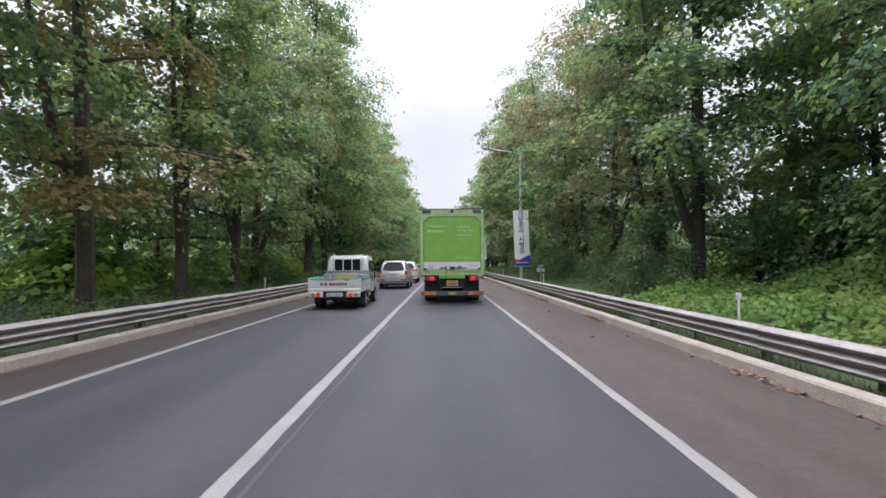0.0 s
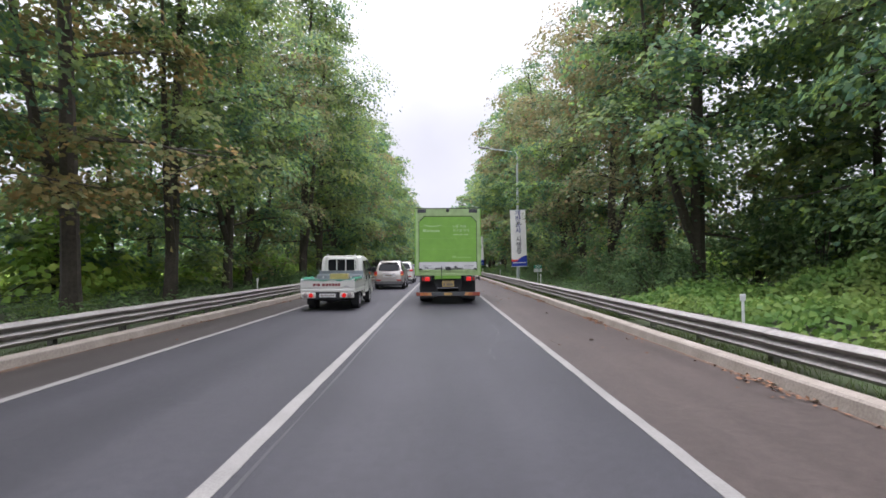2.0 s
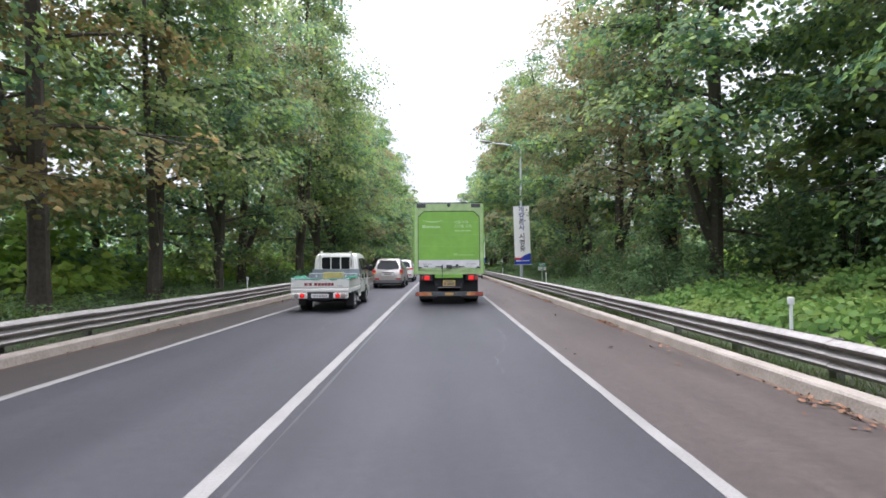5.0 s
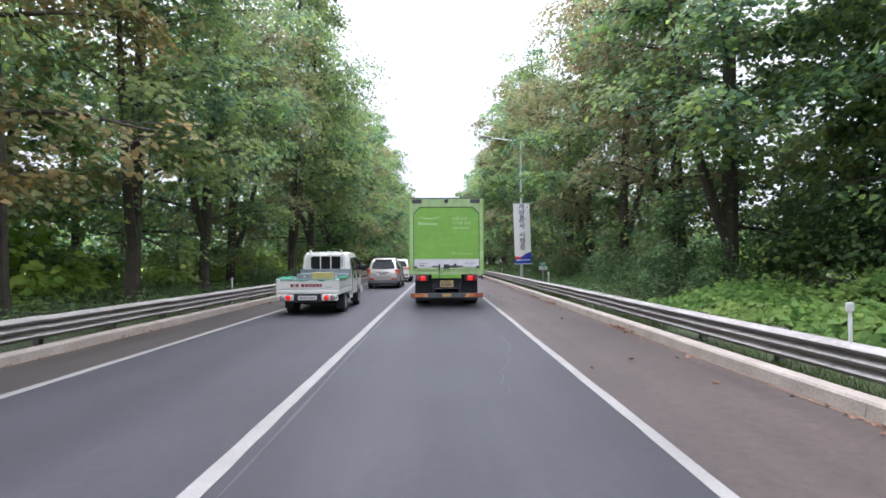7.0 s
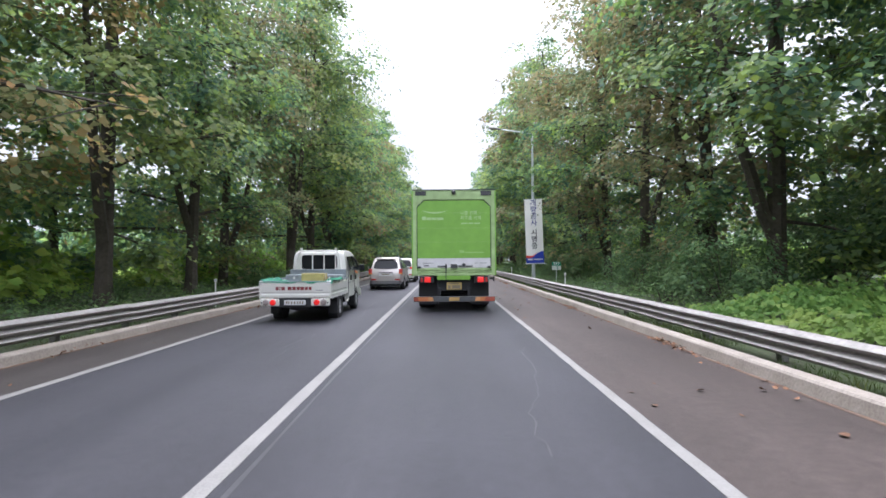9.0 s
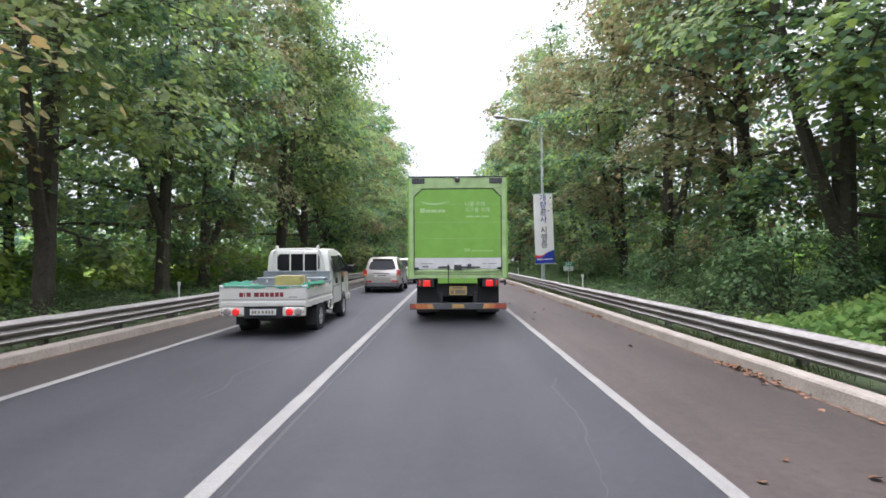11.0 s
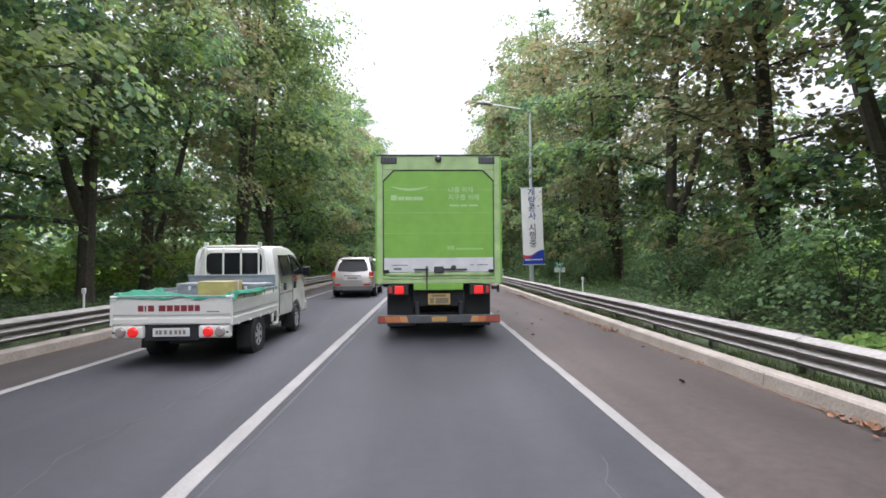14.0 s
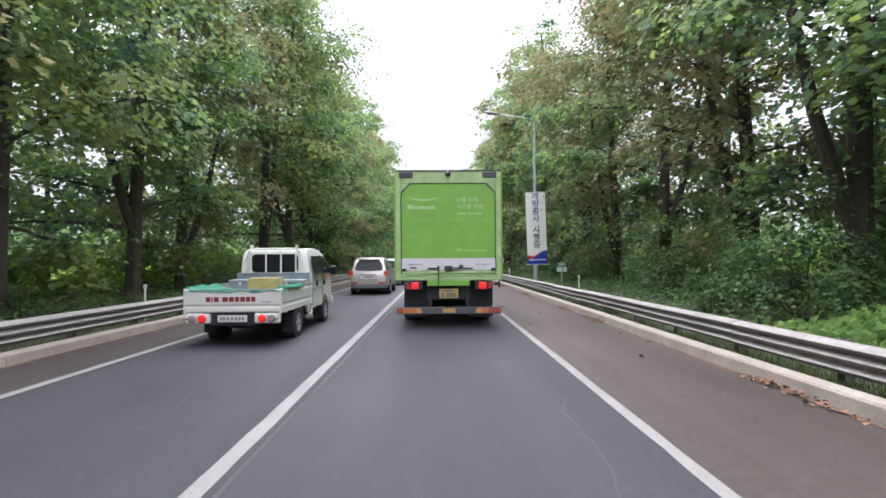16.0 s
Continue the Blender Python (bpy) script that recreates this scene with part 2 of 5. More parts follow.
M["plate_yellow"] = material("yellow_plate", (0.54, 0.38, 0.13), 0.45, vary=0.1)
M["plate_white"] = material("white_plate", (0.62, 0.62, 0.62), 0.45, vary=0.1)
M["plate_ink"] = material("plate_ink", (0.22, 0.18, 0.12), 0.6)
M["brake_red"] = glowing("lit_tail_lamp", (0.70, 0.018, 0.014), 0.22)
M["lamp_red"] = material("red_lamp_glass", (0.45, 0.03, 0.025), 0.2, coat=0.8, vary=0.1)
M["lamp_clear"] = material("clear_lamp_glass", (0.30, 0.25, 0.24), 0.15, coat=0.8, vary=0.15, grain=60)
M["lamp_amber"] = material("amber_lamp_glass", (0.75, 0.22, 0.03), 0.2, coat=0.7, vary=0.1)
M["white_paint"] = material("white_vehicle_paint", (0.66, 0.65, 0.605), 0.38, vary=0.09, grain=4, patch=1.2, coat=0.5)
M["silver"] = material("silver_vehicle_paint", (0.42, 0.385, 0.36), 0.34, metal=0.5, vary=0.06, grain=4, coat=0.6)
M["dark_paint"] = material("dark_vehicle_paint", (0.03, 0.035, 0.045), 0.3, vary=0.1, coat=0.7)
M["cladding"] = material("grey_plastic", (0.16, 0.16, 0.165), 0.6, vary=0.15, grain=30)
M["black_plastic"] = material("black_plastic", (0.025, 0.025, 0.027), 0.45, vary=0.2)
M["glass"] = material("tinted_glass", (0.010, 0.011, 0.013), 0.08, vary=0.1, spec=0.3)
M["glass_light"] = material("rear_glass", (0.014, 0.015, 0.017), 0.14, vary=0.1, spec=0.16)
M["alloy"] = material("wheel_alloy", (0.52, 0.52, 0.53), 0.35, metal=0.6, vary=0.2, grain=10)
M["bed_grey"] = material("grey_painted_steel", (0.235, 0.27, 0.29), 0.5, vary=0.16, grain=8, patch=2)
M["box_grey"] = material("grey_plastic_box", (0.27, 0.30, 0.32), 0.6, vary=0.2, grain=12, patch=3)
M["card_yellow"] = material("yellow_cardboard", (0.48, 0.36, 0.14), 0.75, vary=0.2, grain=12, patch=4)
M["net_green"] = material("green_tarpaulin", (0.006, 0.150, 0.082), 0.8, vary=0.25, grain=20, patch=4, bump=0.4)
M["decal_red"] = material("red_decal", (0.60, 0.035, 0.02), 0.4, vary=0.05)
M["decal_orange"] = material("orange_decal", (0.85, 0.22, 0.03), 0.4, vary=0.05)
M["letter_red"] = material("red_lettering", (0.20, 0.025, 0.03), 0.4, vary=0.05)
# signs
M["cloth"] = material("white_banner_cloth", (0.88, 0.86, 0.83), 0.8, vary=0.06, grain=60, patch=1.2, bump=0.1)
M["ink_blue"] = material("blue_banner_print", (0.045, 0.055, 0.26), 0.75, vary=0.08)
M["ink_black"] = material("black_banner_print", (0.028, 0.026, 0.035), 0.75, vary=0.08)
M["ink_red"] = material("red_banner_print", (0.72, 0.06, 0.025), 0.75, vary=0.06)
M["band_blue"] = material("royal_blue_banner_print", (0.018, 0.045, 0.36), 0.75, vary=0.08)
M["sign_green"] = material("green_sign_sheet", (0.02, 0.27, 0.16), 0.4, vary=0.06)
M["sign_white"] = material("white_sign_sheet", (0.70, 0.71, 0.70), 0.4, vary=0.06)


# ---------------------------------------------------------------- building helpers
def mesh_of(name, bm, mat, smooth=False):
    me = bpy.data.meshes.new(name)
    bmesh.ops.recalc_face_normals(bm, faces=bm.faces)
    bm.to_mesh(me)
    bm.free()
    if smooth:
        me.polygons.foreach_set("use_smooth", [True] * len(me.polygons))
        me.set_sharp_from_angle(angle=radians(38))
    me.materials.append(M[mat])
    return me


def part(name, bm, mat, parent, label="", smooth=False):
    ob = new(name, mesh_of(name, bm, mat, smooth))
    ob.parent = parent
    if label:
        ob["label"] = label
    return ob


def thing(name, label, category, group="", kind="", at=None):
    ob = new(name)
    ob.empty_display_size = 0.2
    if at is not None:
        ob.matrix_world = at
    return tagged(ob, label, category, group, kind)


def box(x0, x1, y0, y1, z0, z1, bevel=0.0, bm=None, seg=2):
    own = bm is None
    b = bmesh.new()
    bmesh.ops.create_cube(b, size=1)
    for v in b.verts:
        v.co = Vector(((x0 + x1) / 2 + v.co.x * (x1 - x0), (y0 + y1) / 2 + v.co.y * (y1 - y0), (z0 + z1) / 2 + v.co.z * (z1 - z0)))
    if bevel:
        bmesh.ops.bevel(b, geom=b.edges[:], offset=bevel, segments=seg, affect="EDGES", profile=0.5)
    if own:
        return b
    me = bpy.data.meshes.new("tmp")
    b.to_mesh(me)
    b.free()
    bm.from_mesh(me)
    bpy.data.meshes.remove(me)
    return bm


def boxes(*rows, bevel=0.0):
    bm = bmesh.new()
    for r in rows:
        box(*r, bevel=bevel, bm=bm, seg=1)
    return bm


def slab(points, axis, a, b, bevel=0.0, bm=None):
    """A flat outline drawn out along an axis: x takes (y, z), y takes (x, z), z takes (x, y)."""
    bm = bm or bmesh.new()
    put = {"x": lambda p, d: (d, p[0], p[1]), "y": lambda p, d: (p[0], d, p[1]), "z": lambda p, d: (p[0], p[1], d)}[axis]
    lo = [bm.verts.new(put(p, a)) for p in points]
    hi = [bm.verts.new(put(p, b)) for p in points]
    n = len(points)
    bm.faces.new(lo)
    bm.faces.new(hi[::-1])
    for i in range(n):
        bm.faces.new((lo[i], hi[i], hi[(i + 1) % n], lo[(i + 1) % n]))
    if bevel:
        bmesh.ops.bevel(bm, geom=bm.edges[:], offset=bevel, segments=2, affect="EDGES", profile=0.5)
    return bm


def hull(points, width, bevel=0.0):
    """A side outline (y, z) of a vehicle, width(y, z) wide to each side, with rounded edges."""
    bm = bmesh.new()
    lo = [bm.verts.new((-width(y, z), y, z)) for y, z in points]
    hi = [bm.verts.new((width(y, z), y, z)) for y, z in points]
    n = len(points)
    bm.faces.new(lo)
    bm.faces.new(hi[::-1])
    for i in range(n):
        bm.faces.new((lo[i], hi[i], hi[(i + 1) % n], lo[(i + 1) % n]))
    bmesh.ops.triangulate(bm, faces=[f for f in bm.faces if len(f.verts) > 4])
    if bevel:
        rim = [e for e in bm.edges if len(e.link_faces) == 2 and e.calc_face_angle(0) > 0.9]
        bmesh.ops.bevel(bm, geom=rim, offset=bevel, segments=3, affect="EDGES", profile=0.5)
    return bm


def side_sheet(points, width, side, thick=0.012):
    """A pane or decal that lies on a hull's side."""
    bm = bmesh.new()
    inn = [bm.verts.new((side * (width(y, z) - 0.01), y, z)) for y, z in points]
    out = [bm.verts.new((side * (width(y, z) + thick), y, z)) for y, z in points]
    n = len(points)
    bm.faces.new(inn)
    bm.faces.new(out[::-1])
    for i in range(n):
        bm.faces.new((inn[i], out[i], out[(i + 1) % n], inn[(i + 1) % n]))
    return bm


def rod(points, radii, sides=8, bm=None, caps=True):
    """A round bar along a path."""
    bm = bm or bmesh.new()
    rings = []
    for i, p in enumerate(points):
        p = Vector(p)
        d = (Vector(points[min(i + 1, len(points) - 1)]) - Vector(points[max(i - 1, 0)])).normalized()
        a = d.orthogonal().normalized() if abs(d.z) > 0.9 else d.cross(Vector((0, 0, 1))).normalized()
        c = d.cross(a)
        r = radii[i] if isinstance(radii, (list, tuple)) else radii
        rings.append([bm.verts.new(p + (a * math.cos(2 * math.pi * k / sides) + c * math.sin(2 * math.pi * k / sides)) * r) for k in range(sides)])
    for u, v in zip(rings, rings[1:]):
        for k in range(sides):
            bm.faces.new((u[k], u[(k + 1) % sides], v[(k + 1) % sides], v[k]))
    if caps:
        bm.faces.new(rings[0][::-1])
        bm.faces.new(rings[-1])
    return bm


def lathe(profile, centre, axis="x", sides=28, bm=None):
    """A turned form: profile of (radius, along), round an axis through centre."""
    bm = bm or bmesh.new()
    rings = []
    for r, a in profile:
        ring = []
        for k in range(sides):
            c, s = math.cos(2 * math.pi * k / sides) * r, math.sin(2 * math.pi * k / sides) * r
            off = {"x": (a, c, s), "y": (c, a, s), "z": (c, s, a)}[axis]
            ring.append(bm.verts.new(Vector(centre) + Vector(off)))
        rings.append(ring)
    for u, v in zip(rings, rings[1:]):
        for k in range(sides):
            bm.faces.new((u[k], u[(k + 1) % sides], v[(k + 1) % sides], v[k]))
    for ring in (rings[0], rings[-1]):
        bm.faces.new(ring)
    return bm


def lettering(text, size, mat, m, parent, name="lettering", thick=0.003, label=""):
    """Words in the built-in font, as a thin mesh in the plane of m."""
    cu = bpy.data.curves.new("tmp_text", "FONT")
    cu.body, cu.size, cu.align_x, cu.align_y, cu.extrude = text, size, "CENTER", "CENTER", thick
    cu.resolution_u = 2
    cu.offset = size * 0.012
    tmp = bpy.data.objects.new("tmp_text", cu)
    scene.collection.objects.link(tmp)
    bpy.context.view_layer.update()
    me = bpy.data.meshes.new_from_object(tmp.evaluated_get(bpy.context.evaluated_depsgraph_get()))
    bpy.data.objects.remove(tmp)
    bpy.data.curves.remove(cu)
    me.name = name
    me.materials.clear()
    me.materials.append(M[mat])
    ob = new(name, me)
    ob.parent = parent
    ob.matrix_local = m
    if label:
        ob["label"] = label
    return ob


def wheel(parent, x, y, r, w, side, rim_r, spokes=6, plain=False):
    """A wheel as a tyre with a rim; side is the way that it faces."""
    h = w / 2
    tyre = part("wheel", lathe([(rim_r * 0.9, -h), (r * 0.93, -h), (r, -h * 0.7), (r, h * 0.7), (r * 0.93, h), (rim_r, h), (rim_r * 0.95, h * 0.5)], (x, y, r)), "rubber", parent, "black rubber tyre", True)
    f = side * h * 0.72
    bm = lathe([(rim_r * 1.0, f - side * 0.03), (rim_r * 1.0, f + side * 0.02), (rim_r * 0.86, f + side * 0.02), (rim_r * 0.84, f - side * 0.02), (0.02, f - side * 0.02)], (x, y, r))
    lathe([(rim_r * 0.3, f - side * 0.02), (rim_r * 0.3, f + side * 0.02), (rim_r * 0.16, f + side * 0.035)], (x, y, r), bm=bm, sides=14)
    if not plain:
        for k in range(spokes):
            a = 2 * math.pi * k / spokes
            e = Vector((0, math.cos(a), math.sin(a)))
            t = Vector((0, -math.sin(a), math.cos(a)))
            c = Vector((x + f, y, r))
            vs = []
            for d, q in ((rim_r * 0.22, 0.026), (rim_r * 0.9, 0.042)):
                for s in (-1, 1):
                    for o in (0, side * 0.022):
                        vs.append(bm.verts.new(c + e * d + t * s * q * rim_r / 0.2 + Vector((o - side * 0.004, 0, 0))))
            for q in ((1, 3, 7, 5), (0, 1, 5, 4), (2, 3, 7, 6)):
                bm.faces.new([vs[i] for i in q])
    part("rim", bm, "alloy", tyre, "grey alloy wheel rim", False)
    return tyre

# ---------------------------------------------------------------- ground and road
ROAD_Y0, ROAD_Y1 = -60.0, 700.0
LINE_LEFT, LINE_MID, LINE_RIGHT = -5.01, -1.70, 1.70
KERB_L, KERB_R = -6.40, 3.81
RAIL_L, RAIL_R = -6.84, 4.32
rng = np.random.default_rng(7)


def ground_height(x, y):
    out = np.where(x > 0, x - 4.0, -x - 6.6)
    h = 0.10 + 0.035 * np.clip(out - 1.0, 0, 12) + 0.06 * np.sin(x * 1.3 + 0.4 * y) * np.sin(y * 0.7) * (out > 0.8)
    return np.where(out < 0.01, -0.08, h)


def build_ground():
    xs = np.concatenate([[-900, -400, -150, -70, -40], np.arange(-26, -6.9, 0.9), [-6.63, -6.60], [-3, 0, 2], [4.0, 4.03], np.arange(4.7, 26, 0.9), [40, 70, 150, 400, 900]])
    ys = np.concatenate([[-300, -120, -60], np.arange(-30, 80, 1.4), np.arange(80, 260, 10), [300, 400, 600, 900, 1500]])
    X, Y = np.meshgrid(xs, ys)
    Z = ground_height(X, Y)
    v = np.stack([X, Y, Z], -1).reshape(-1, 3)
    nx, ny = len(xs), len(ys)
    i = (np.arange(ny - 1)[:, None] * nx + np.arange(nx - 1)).ravel()
    f = np.stack([i, i + 1, i + nx + 1, i + nx], -1)
    me = bpy.data.meshes.new("ground")
    me.from_pydata(v.tolist(), [], f.tolist())
    me.materials.append(M["soil"])
    return tagged(new("ground", me), "dark soil verge with weeds beside the road", "ground", kind="structure")


build_ground()


def sheet(name, x0, x1, mat, z, label, y0=ROAD_Y0, y1=ROAD_Y1, depth=0.05):
    ob = new(name, mesh_of(name, box(x0, x1, y0, y1, z - depth, z), mat))
    return tagged(ob, label, "road", kind="structure")


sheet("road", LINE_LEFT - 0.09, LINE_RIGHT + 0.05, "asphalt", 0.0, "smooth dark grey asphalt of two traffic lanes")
sheet("road_shoulder", LINE_RIGHT + 0.05, KERB_R, "shoulder", -0.003, "brownish worn asphalt of the wide hard shoulder")
sheet("road_shoulder", KERB_L, LINE_LEFT - 0.09, "shoulder_dark", -0.003, "dark dirty asphalt strip beside the kerb")


def road_line(x, w, label):
    """A painted line with slightly ragged edges."""
    bm = bmesh.new()
    ys = np.concatenate([np.arange(-20, 60, 0.45), np.arange(60, 700, 8)])
    j = rng.normal(0, 0.004, (len(ys), 2))
    rows = [[bm.verts.new((x + s * w / 2 + j[i, k], y, 0.005)) for k, s in enumerate((-1, 1))] for i, y in enumerate(ys)]
    for a, b in zip(rows, rows[1:]):
        bm.faces.new((a[0], a[1], b[1], b[0]))
    r = bmesh.ops.extrude_face_region(bm, geom=bm.faces[:])
    bmesh.ops.translate(bm, vec=(0, 0, -0.004), verts=[e for e in r["geom"] if isinstance(e, bmesh.types.BMVert)])
    ob = new("road_line", mesh_of("road_line", bm, "paint"))
    tagged(ob, label, "road marking", kind="structure")


road_line(LINE_LEFT, 0.14, "thin continuous white edge line on the asphalt")
road_line(LINE_MID - 0.012, 0.15, "continuous white line between the two lanes")
road_line(LINE_RIGHT - 0.020, 0.122, "continuous white edge line beside the hard shoulder")


def seam(x, w, mat, label, wander, y0, y1, step=0.5):
    bm = bmesh.new()
    ys = np.arange(y0, y1, step)
    cx = x + wander * (np.sin(ys * 0.31) + 0.6 * np.sin(ys * 0.83 + 1))
    ww = w * (1 + 0.35 * np.sin(ys * 1.7) + 0.2 * rng.normal(size=len(ys)))
    rows = [[bm.verts.new((c + s * q / 2, y, 0.0025)) for s in (-1, 1)] for c, q, y in zip(cx, ww, ys)]
    for a, b in zip(rows, rows[1:]):
        bm.faces.new((a[0], a[1], b[1], b[0]))
    ob = new("asphalt_seam", mesh_of("asphalt_seam", bm, mat))
    tagged(ob, label, "road seam", kind="structure")


def crack(x, y0, y1):
    """A thin dark line that wanders along the lane, for cracks and for painted windscreen reflection streaks."""
    bm = bmesh.new()
    ys = np.arange(y0, y1, 0.16)
    cx = x + np.cumsum(rng.normal(0, 0.035, len(ys))) + 0.25 * np.sin(ys * 0.5 + x)
    ww = 0.012 * (0.3 + rng.uniform(0, 1, len(ys)))
    rows = [[bm.verts.new((c + s * q / 2, y, 0.0025)) for s in (-1, 1)] for c, q, y in zip(cx, ww, ys)]
    for a, b in zip(rows, rows[1:]):
        bm.faces.new((a[0], a[1], b[1], b[0]))
    tagged(new("crack_reflection_line", mesh_of("crack_reflection_line", bm, "seam")), "thin wandering line for asphalt cracks and windscreen reflection streaks", "road crack", kind="structure")


seam(LINE_MID + 0.16, 0.028, "seam", "dark bitumen seam along the lane line", 0.012, -10, 90)


crack(-2.7, 13, 24)
crack(0.9, 9, 14)
seam(KERB_R - 0.04, 0.07, "gutter", "dirty gutter joint at the kerb foot", 0.006, -10, 120)
seam(KERB_L + 0.05, 0.09, "gutter", "dirty gutter joint at the kerb foot", 0.008, -10, 120)

# ---------------------------------------------------------------- large foliage
LEAF_LOBED = (np.array([(0, 0, 0), (-0.48, 0.34, 0.10), (-0.30, 0.82, 0.05), (0, 1.0, -0.08), (0.30, 0.82, 0.05), (0.48, 0.34, 0.10)]), [(0, 3, 2, 1), (0, 5, 4, 3)])
LEAF_BROAD = (np.array([(0, 0, 0), (-0.50, 0.34, 0.10), (-0.16, 0.84, 0.0), (0.12, 1.0, -0.10), (0.49, 0.40, 0.10)]), [(0, 4, 3, 2, 1)])
LEAF_SIMPLE = (np.array([(0, 0, 0), (-0.46, 0.42, 0.09), (0, 1.0, -0.05), (0.46, 0.42, 0.09)]), [(0, 3, 2, 1)])
BLADE = (np.array([(-0.03, 0, 0), (0.03, 0, 0), (0.0, 0.35, 1.0)]), [(0, 1, 2)])


def leaves_mesh(name, centres, up, sizes, shape, mat, gen, blade=False):
    """Many leaves in one mesh: each at its centre, facing about up."""
    n = len(centres)
    ang = gen.uniform(0, 2 * np.pi, n)
    up = up / np.linalg.norm(up, axis=1, keepdims=True)
    ref = np.stack([np.cos(ang), np.sin(ang), np.zeros(n)], -1)
    a = np.cross(up, ref)
    a /= np.linalg.norm(a, axis=1, keepdims=True) + 1e-9
    b = np.cross(up, a)
    t, faces = shape
    v = centres[:, None] + sizes[:, None, None] * (t[None, :, :1] * a[:, None] + t[None, :, 1:2] * b[:, None] + t[None, :, 2:] * up[:, None])
    k = len(t)
    f = np.concatenate([np.array(q)[None] + k * np.arange(n)[:, None] for q in faces])
    nv, nf, w = n * k, len(f), f.shape[1]
    me = bpy.data.meshes.new(name)
    me.vertices.add(nv)
    me.vertices.foreach_set("co", v.reshape(-1).astype(np.float32))
    me.loops.add(nf * w)
    me.loops.foreach_set("vertex_index", f.reshape(-1).astype(np.int32))
    me.polygons.add(nf)
    me.polygons.foreach_set("loop_start", (np.arange(nf) * w).astype(np.int32))
    me.update(calc_edges=True)
    me.validate()
    me.materials.append(M[mat])
    return me


def tree_meshes(seed, height, radius, base, clusters_aim, per, size, shape, mat, lean=0.3, airy=1.0, twigs=True):
    """The meshes of a trunk with its limbs, and of a crown of leaf clusters."""
    gen = np.random.default_rng(seed)
    bm = bmesh.new()
    r0 = 0.125 + 0.0048 * height
    kx, ky = gen.normal(0, lean, 2)

    def stem(h):
        u = h / height
        return Vector((kx * u * u * 2 + 0.12 * math.sin(3 * u + seed), ky * u * u * 2 + 0.12 * math.sin(2.5 * u + 2 * seed), h))

    hs = [0, 0.25, 0.8] + list(np.linspace(1.8, height * 0.93, 9))
    rod([stem(h) - Vector((0, 0, 0.15 if h == 0 else 0)) for h in hs], [r0 * 1.55, r0 * 1.2, r0] + [r0 * (1 - 0.93 * h / height) + 0.012 for h in hs[3:]], 8, bm)
    if twigs:      # a second stem that forks off low
        a = gen.uniform(0, 2 * math.pi)
        f = stem(gen.uniform(1.1, 2.4))
        rod([f, f + Vector((0.30 * math.cos(a), 0.30 * math.sin(a), 0.7)), f + Vector((0.75 * math.cos(a), 0.75 * math.sin(a), 2.2)), f + Vector((1.3 * math.cos(a), 1.3 * math.sin(a), 5.0)), f + Vector((1.6 * math.cos(a), 1.6 * math.sin(a), 8.0))], [r0 * 0.8, r0 * 0.68, r0 * 0.55, r0 * 0.36, r0 * 0.12], 7, bm)
    limbs = int(clusters_aim / 10)
    centres, outs = [], []
    for i in range(limbs):
        u = ((i + gen.uniform(0, 0.8)) / limbs) ** 0.9
        h0 = base + (height * 0.94 - base) * u
        prof = (0.80 + 0.6 * u) if u < 0.3 else 0.82 * (1 - ((u - 0.3) / 0.7) ** 1.8) + 0.17
        length = radius * prof * gen.uniform(0.62, 1.15)
        az = i * 2.399 + gen.normal(0, 0.4)
        rise = radians(gen.uniform(-8, 26) + 38 * u)
        d = Vector((math.cos(az) * math.cos(rise), math.sin(az) * math.cos(rise), math.sin(rise)))
        p0 = stem(h0)
        pts = [p0 + d * length * s + Vector((0, 0, -0.16 * length * s * s)) for s in (0, 0.3, 0.62, 1.0)]
        rl = max(0.02, 0.055 * (1 - 0.6 * u) * length / 3)
        if twigs or i % 2 == 0:
            rod(pts, [rl, rl * 0.75, rl * 0.5, rl * 0.2], 5, bm, caps=False)
        m = max(3, int(round(15 * prof * length / radius + gen.uniform(-1, 1))))
        for q in range(m):
            s = 0.22 + 0.84 * ((q + gen.uniform(0, 1)) / m) ** 0.78
            c = p0 + d * length * s + Vector((0, 0, -0.16 * length * s * s))
            side = Vector(gen.normal(0, 1, 3)) * Vector((1, 1, 0.7)).length / 1.6
            c2 = c + Vector((side.x, side.y, side.z * 0.34)) * 0.46 * (0.45 + s) * airy
            if twigs:
                rod([c, c2], [0.016, 0.006], 3, bm, caps=False)
            centres.append(c2)
            outs.append(Vector((c2.x - p0.x, c2.y - p0.y, 0.0)) / max(radius, 0.1))
    C, O = np.array(centres), np.array(outs)
    n = np.maximum(6, (per * gen.uniform(0.45, 1.5, len(C)))).astype(int)
    idx = np.repeat(np.arange(len(C)), n)
    # each cluster is a flat spray that droops towards its rim
    spread = gen.uniform(0.30, 0.58, len(C))[idx][:, None]
    off = gen.normal(0, 1, (len(idx), 3)) * spread * np.array([1, 1, 0.26])
    tilt = gen.normal(0, 0.22, (len(C), 2))[idx] - O[idx][:, :2] * 0.30
    rim = off[:, 0] ** 2 + off[:, 1] ** 2
    off[:, 2] += (off[:, :2] * tilt).sum(1) - 0.45 * rim
    pos = C[idx] + off
    pos[:, 2] = np.maximum(pos[:, 2], 0.6)
    up = np.array([0, 0, 0.85]) + O[idx] * 0.55 + gen.normal(0, 0.30, (len(idx), 3)) + np.column_stack([off[:, :2] * 0.9, np.zeros(len(idx))])
    # low branches stay short, clear of the rail
    keep = np.hypot(pos[:, 0], pos[:, 1]) < 1.9 + 0.75 * pos[:, 2]
    pos, up, idx = pos[keep], up[keep], idx[keep]
    sz = size * gen.uniform(0.6, 1.25, len(idx))
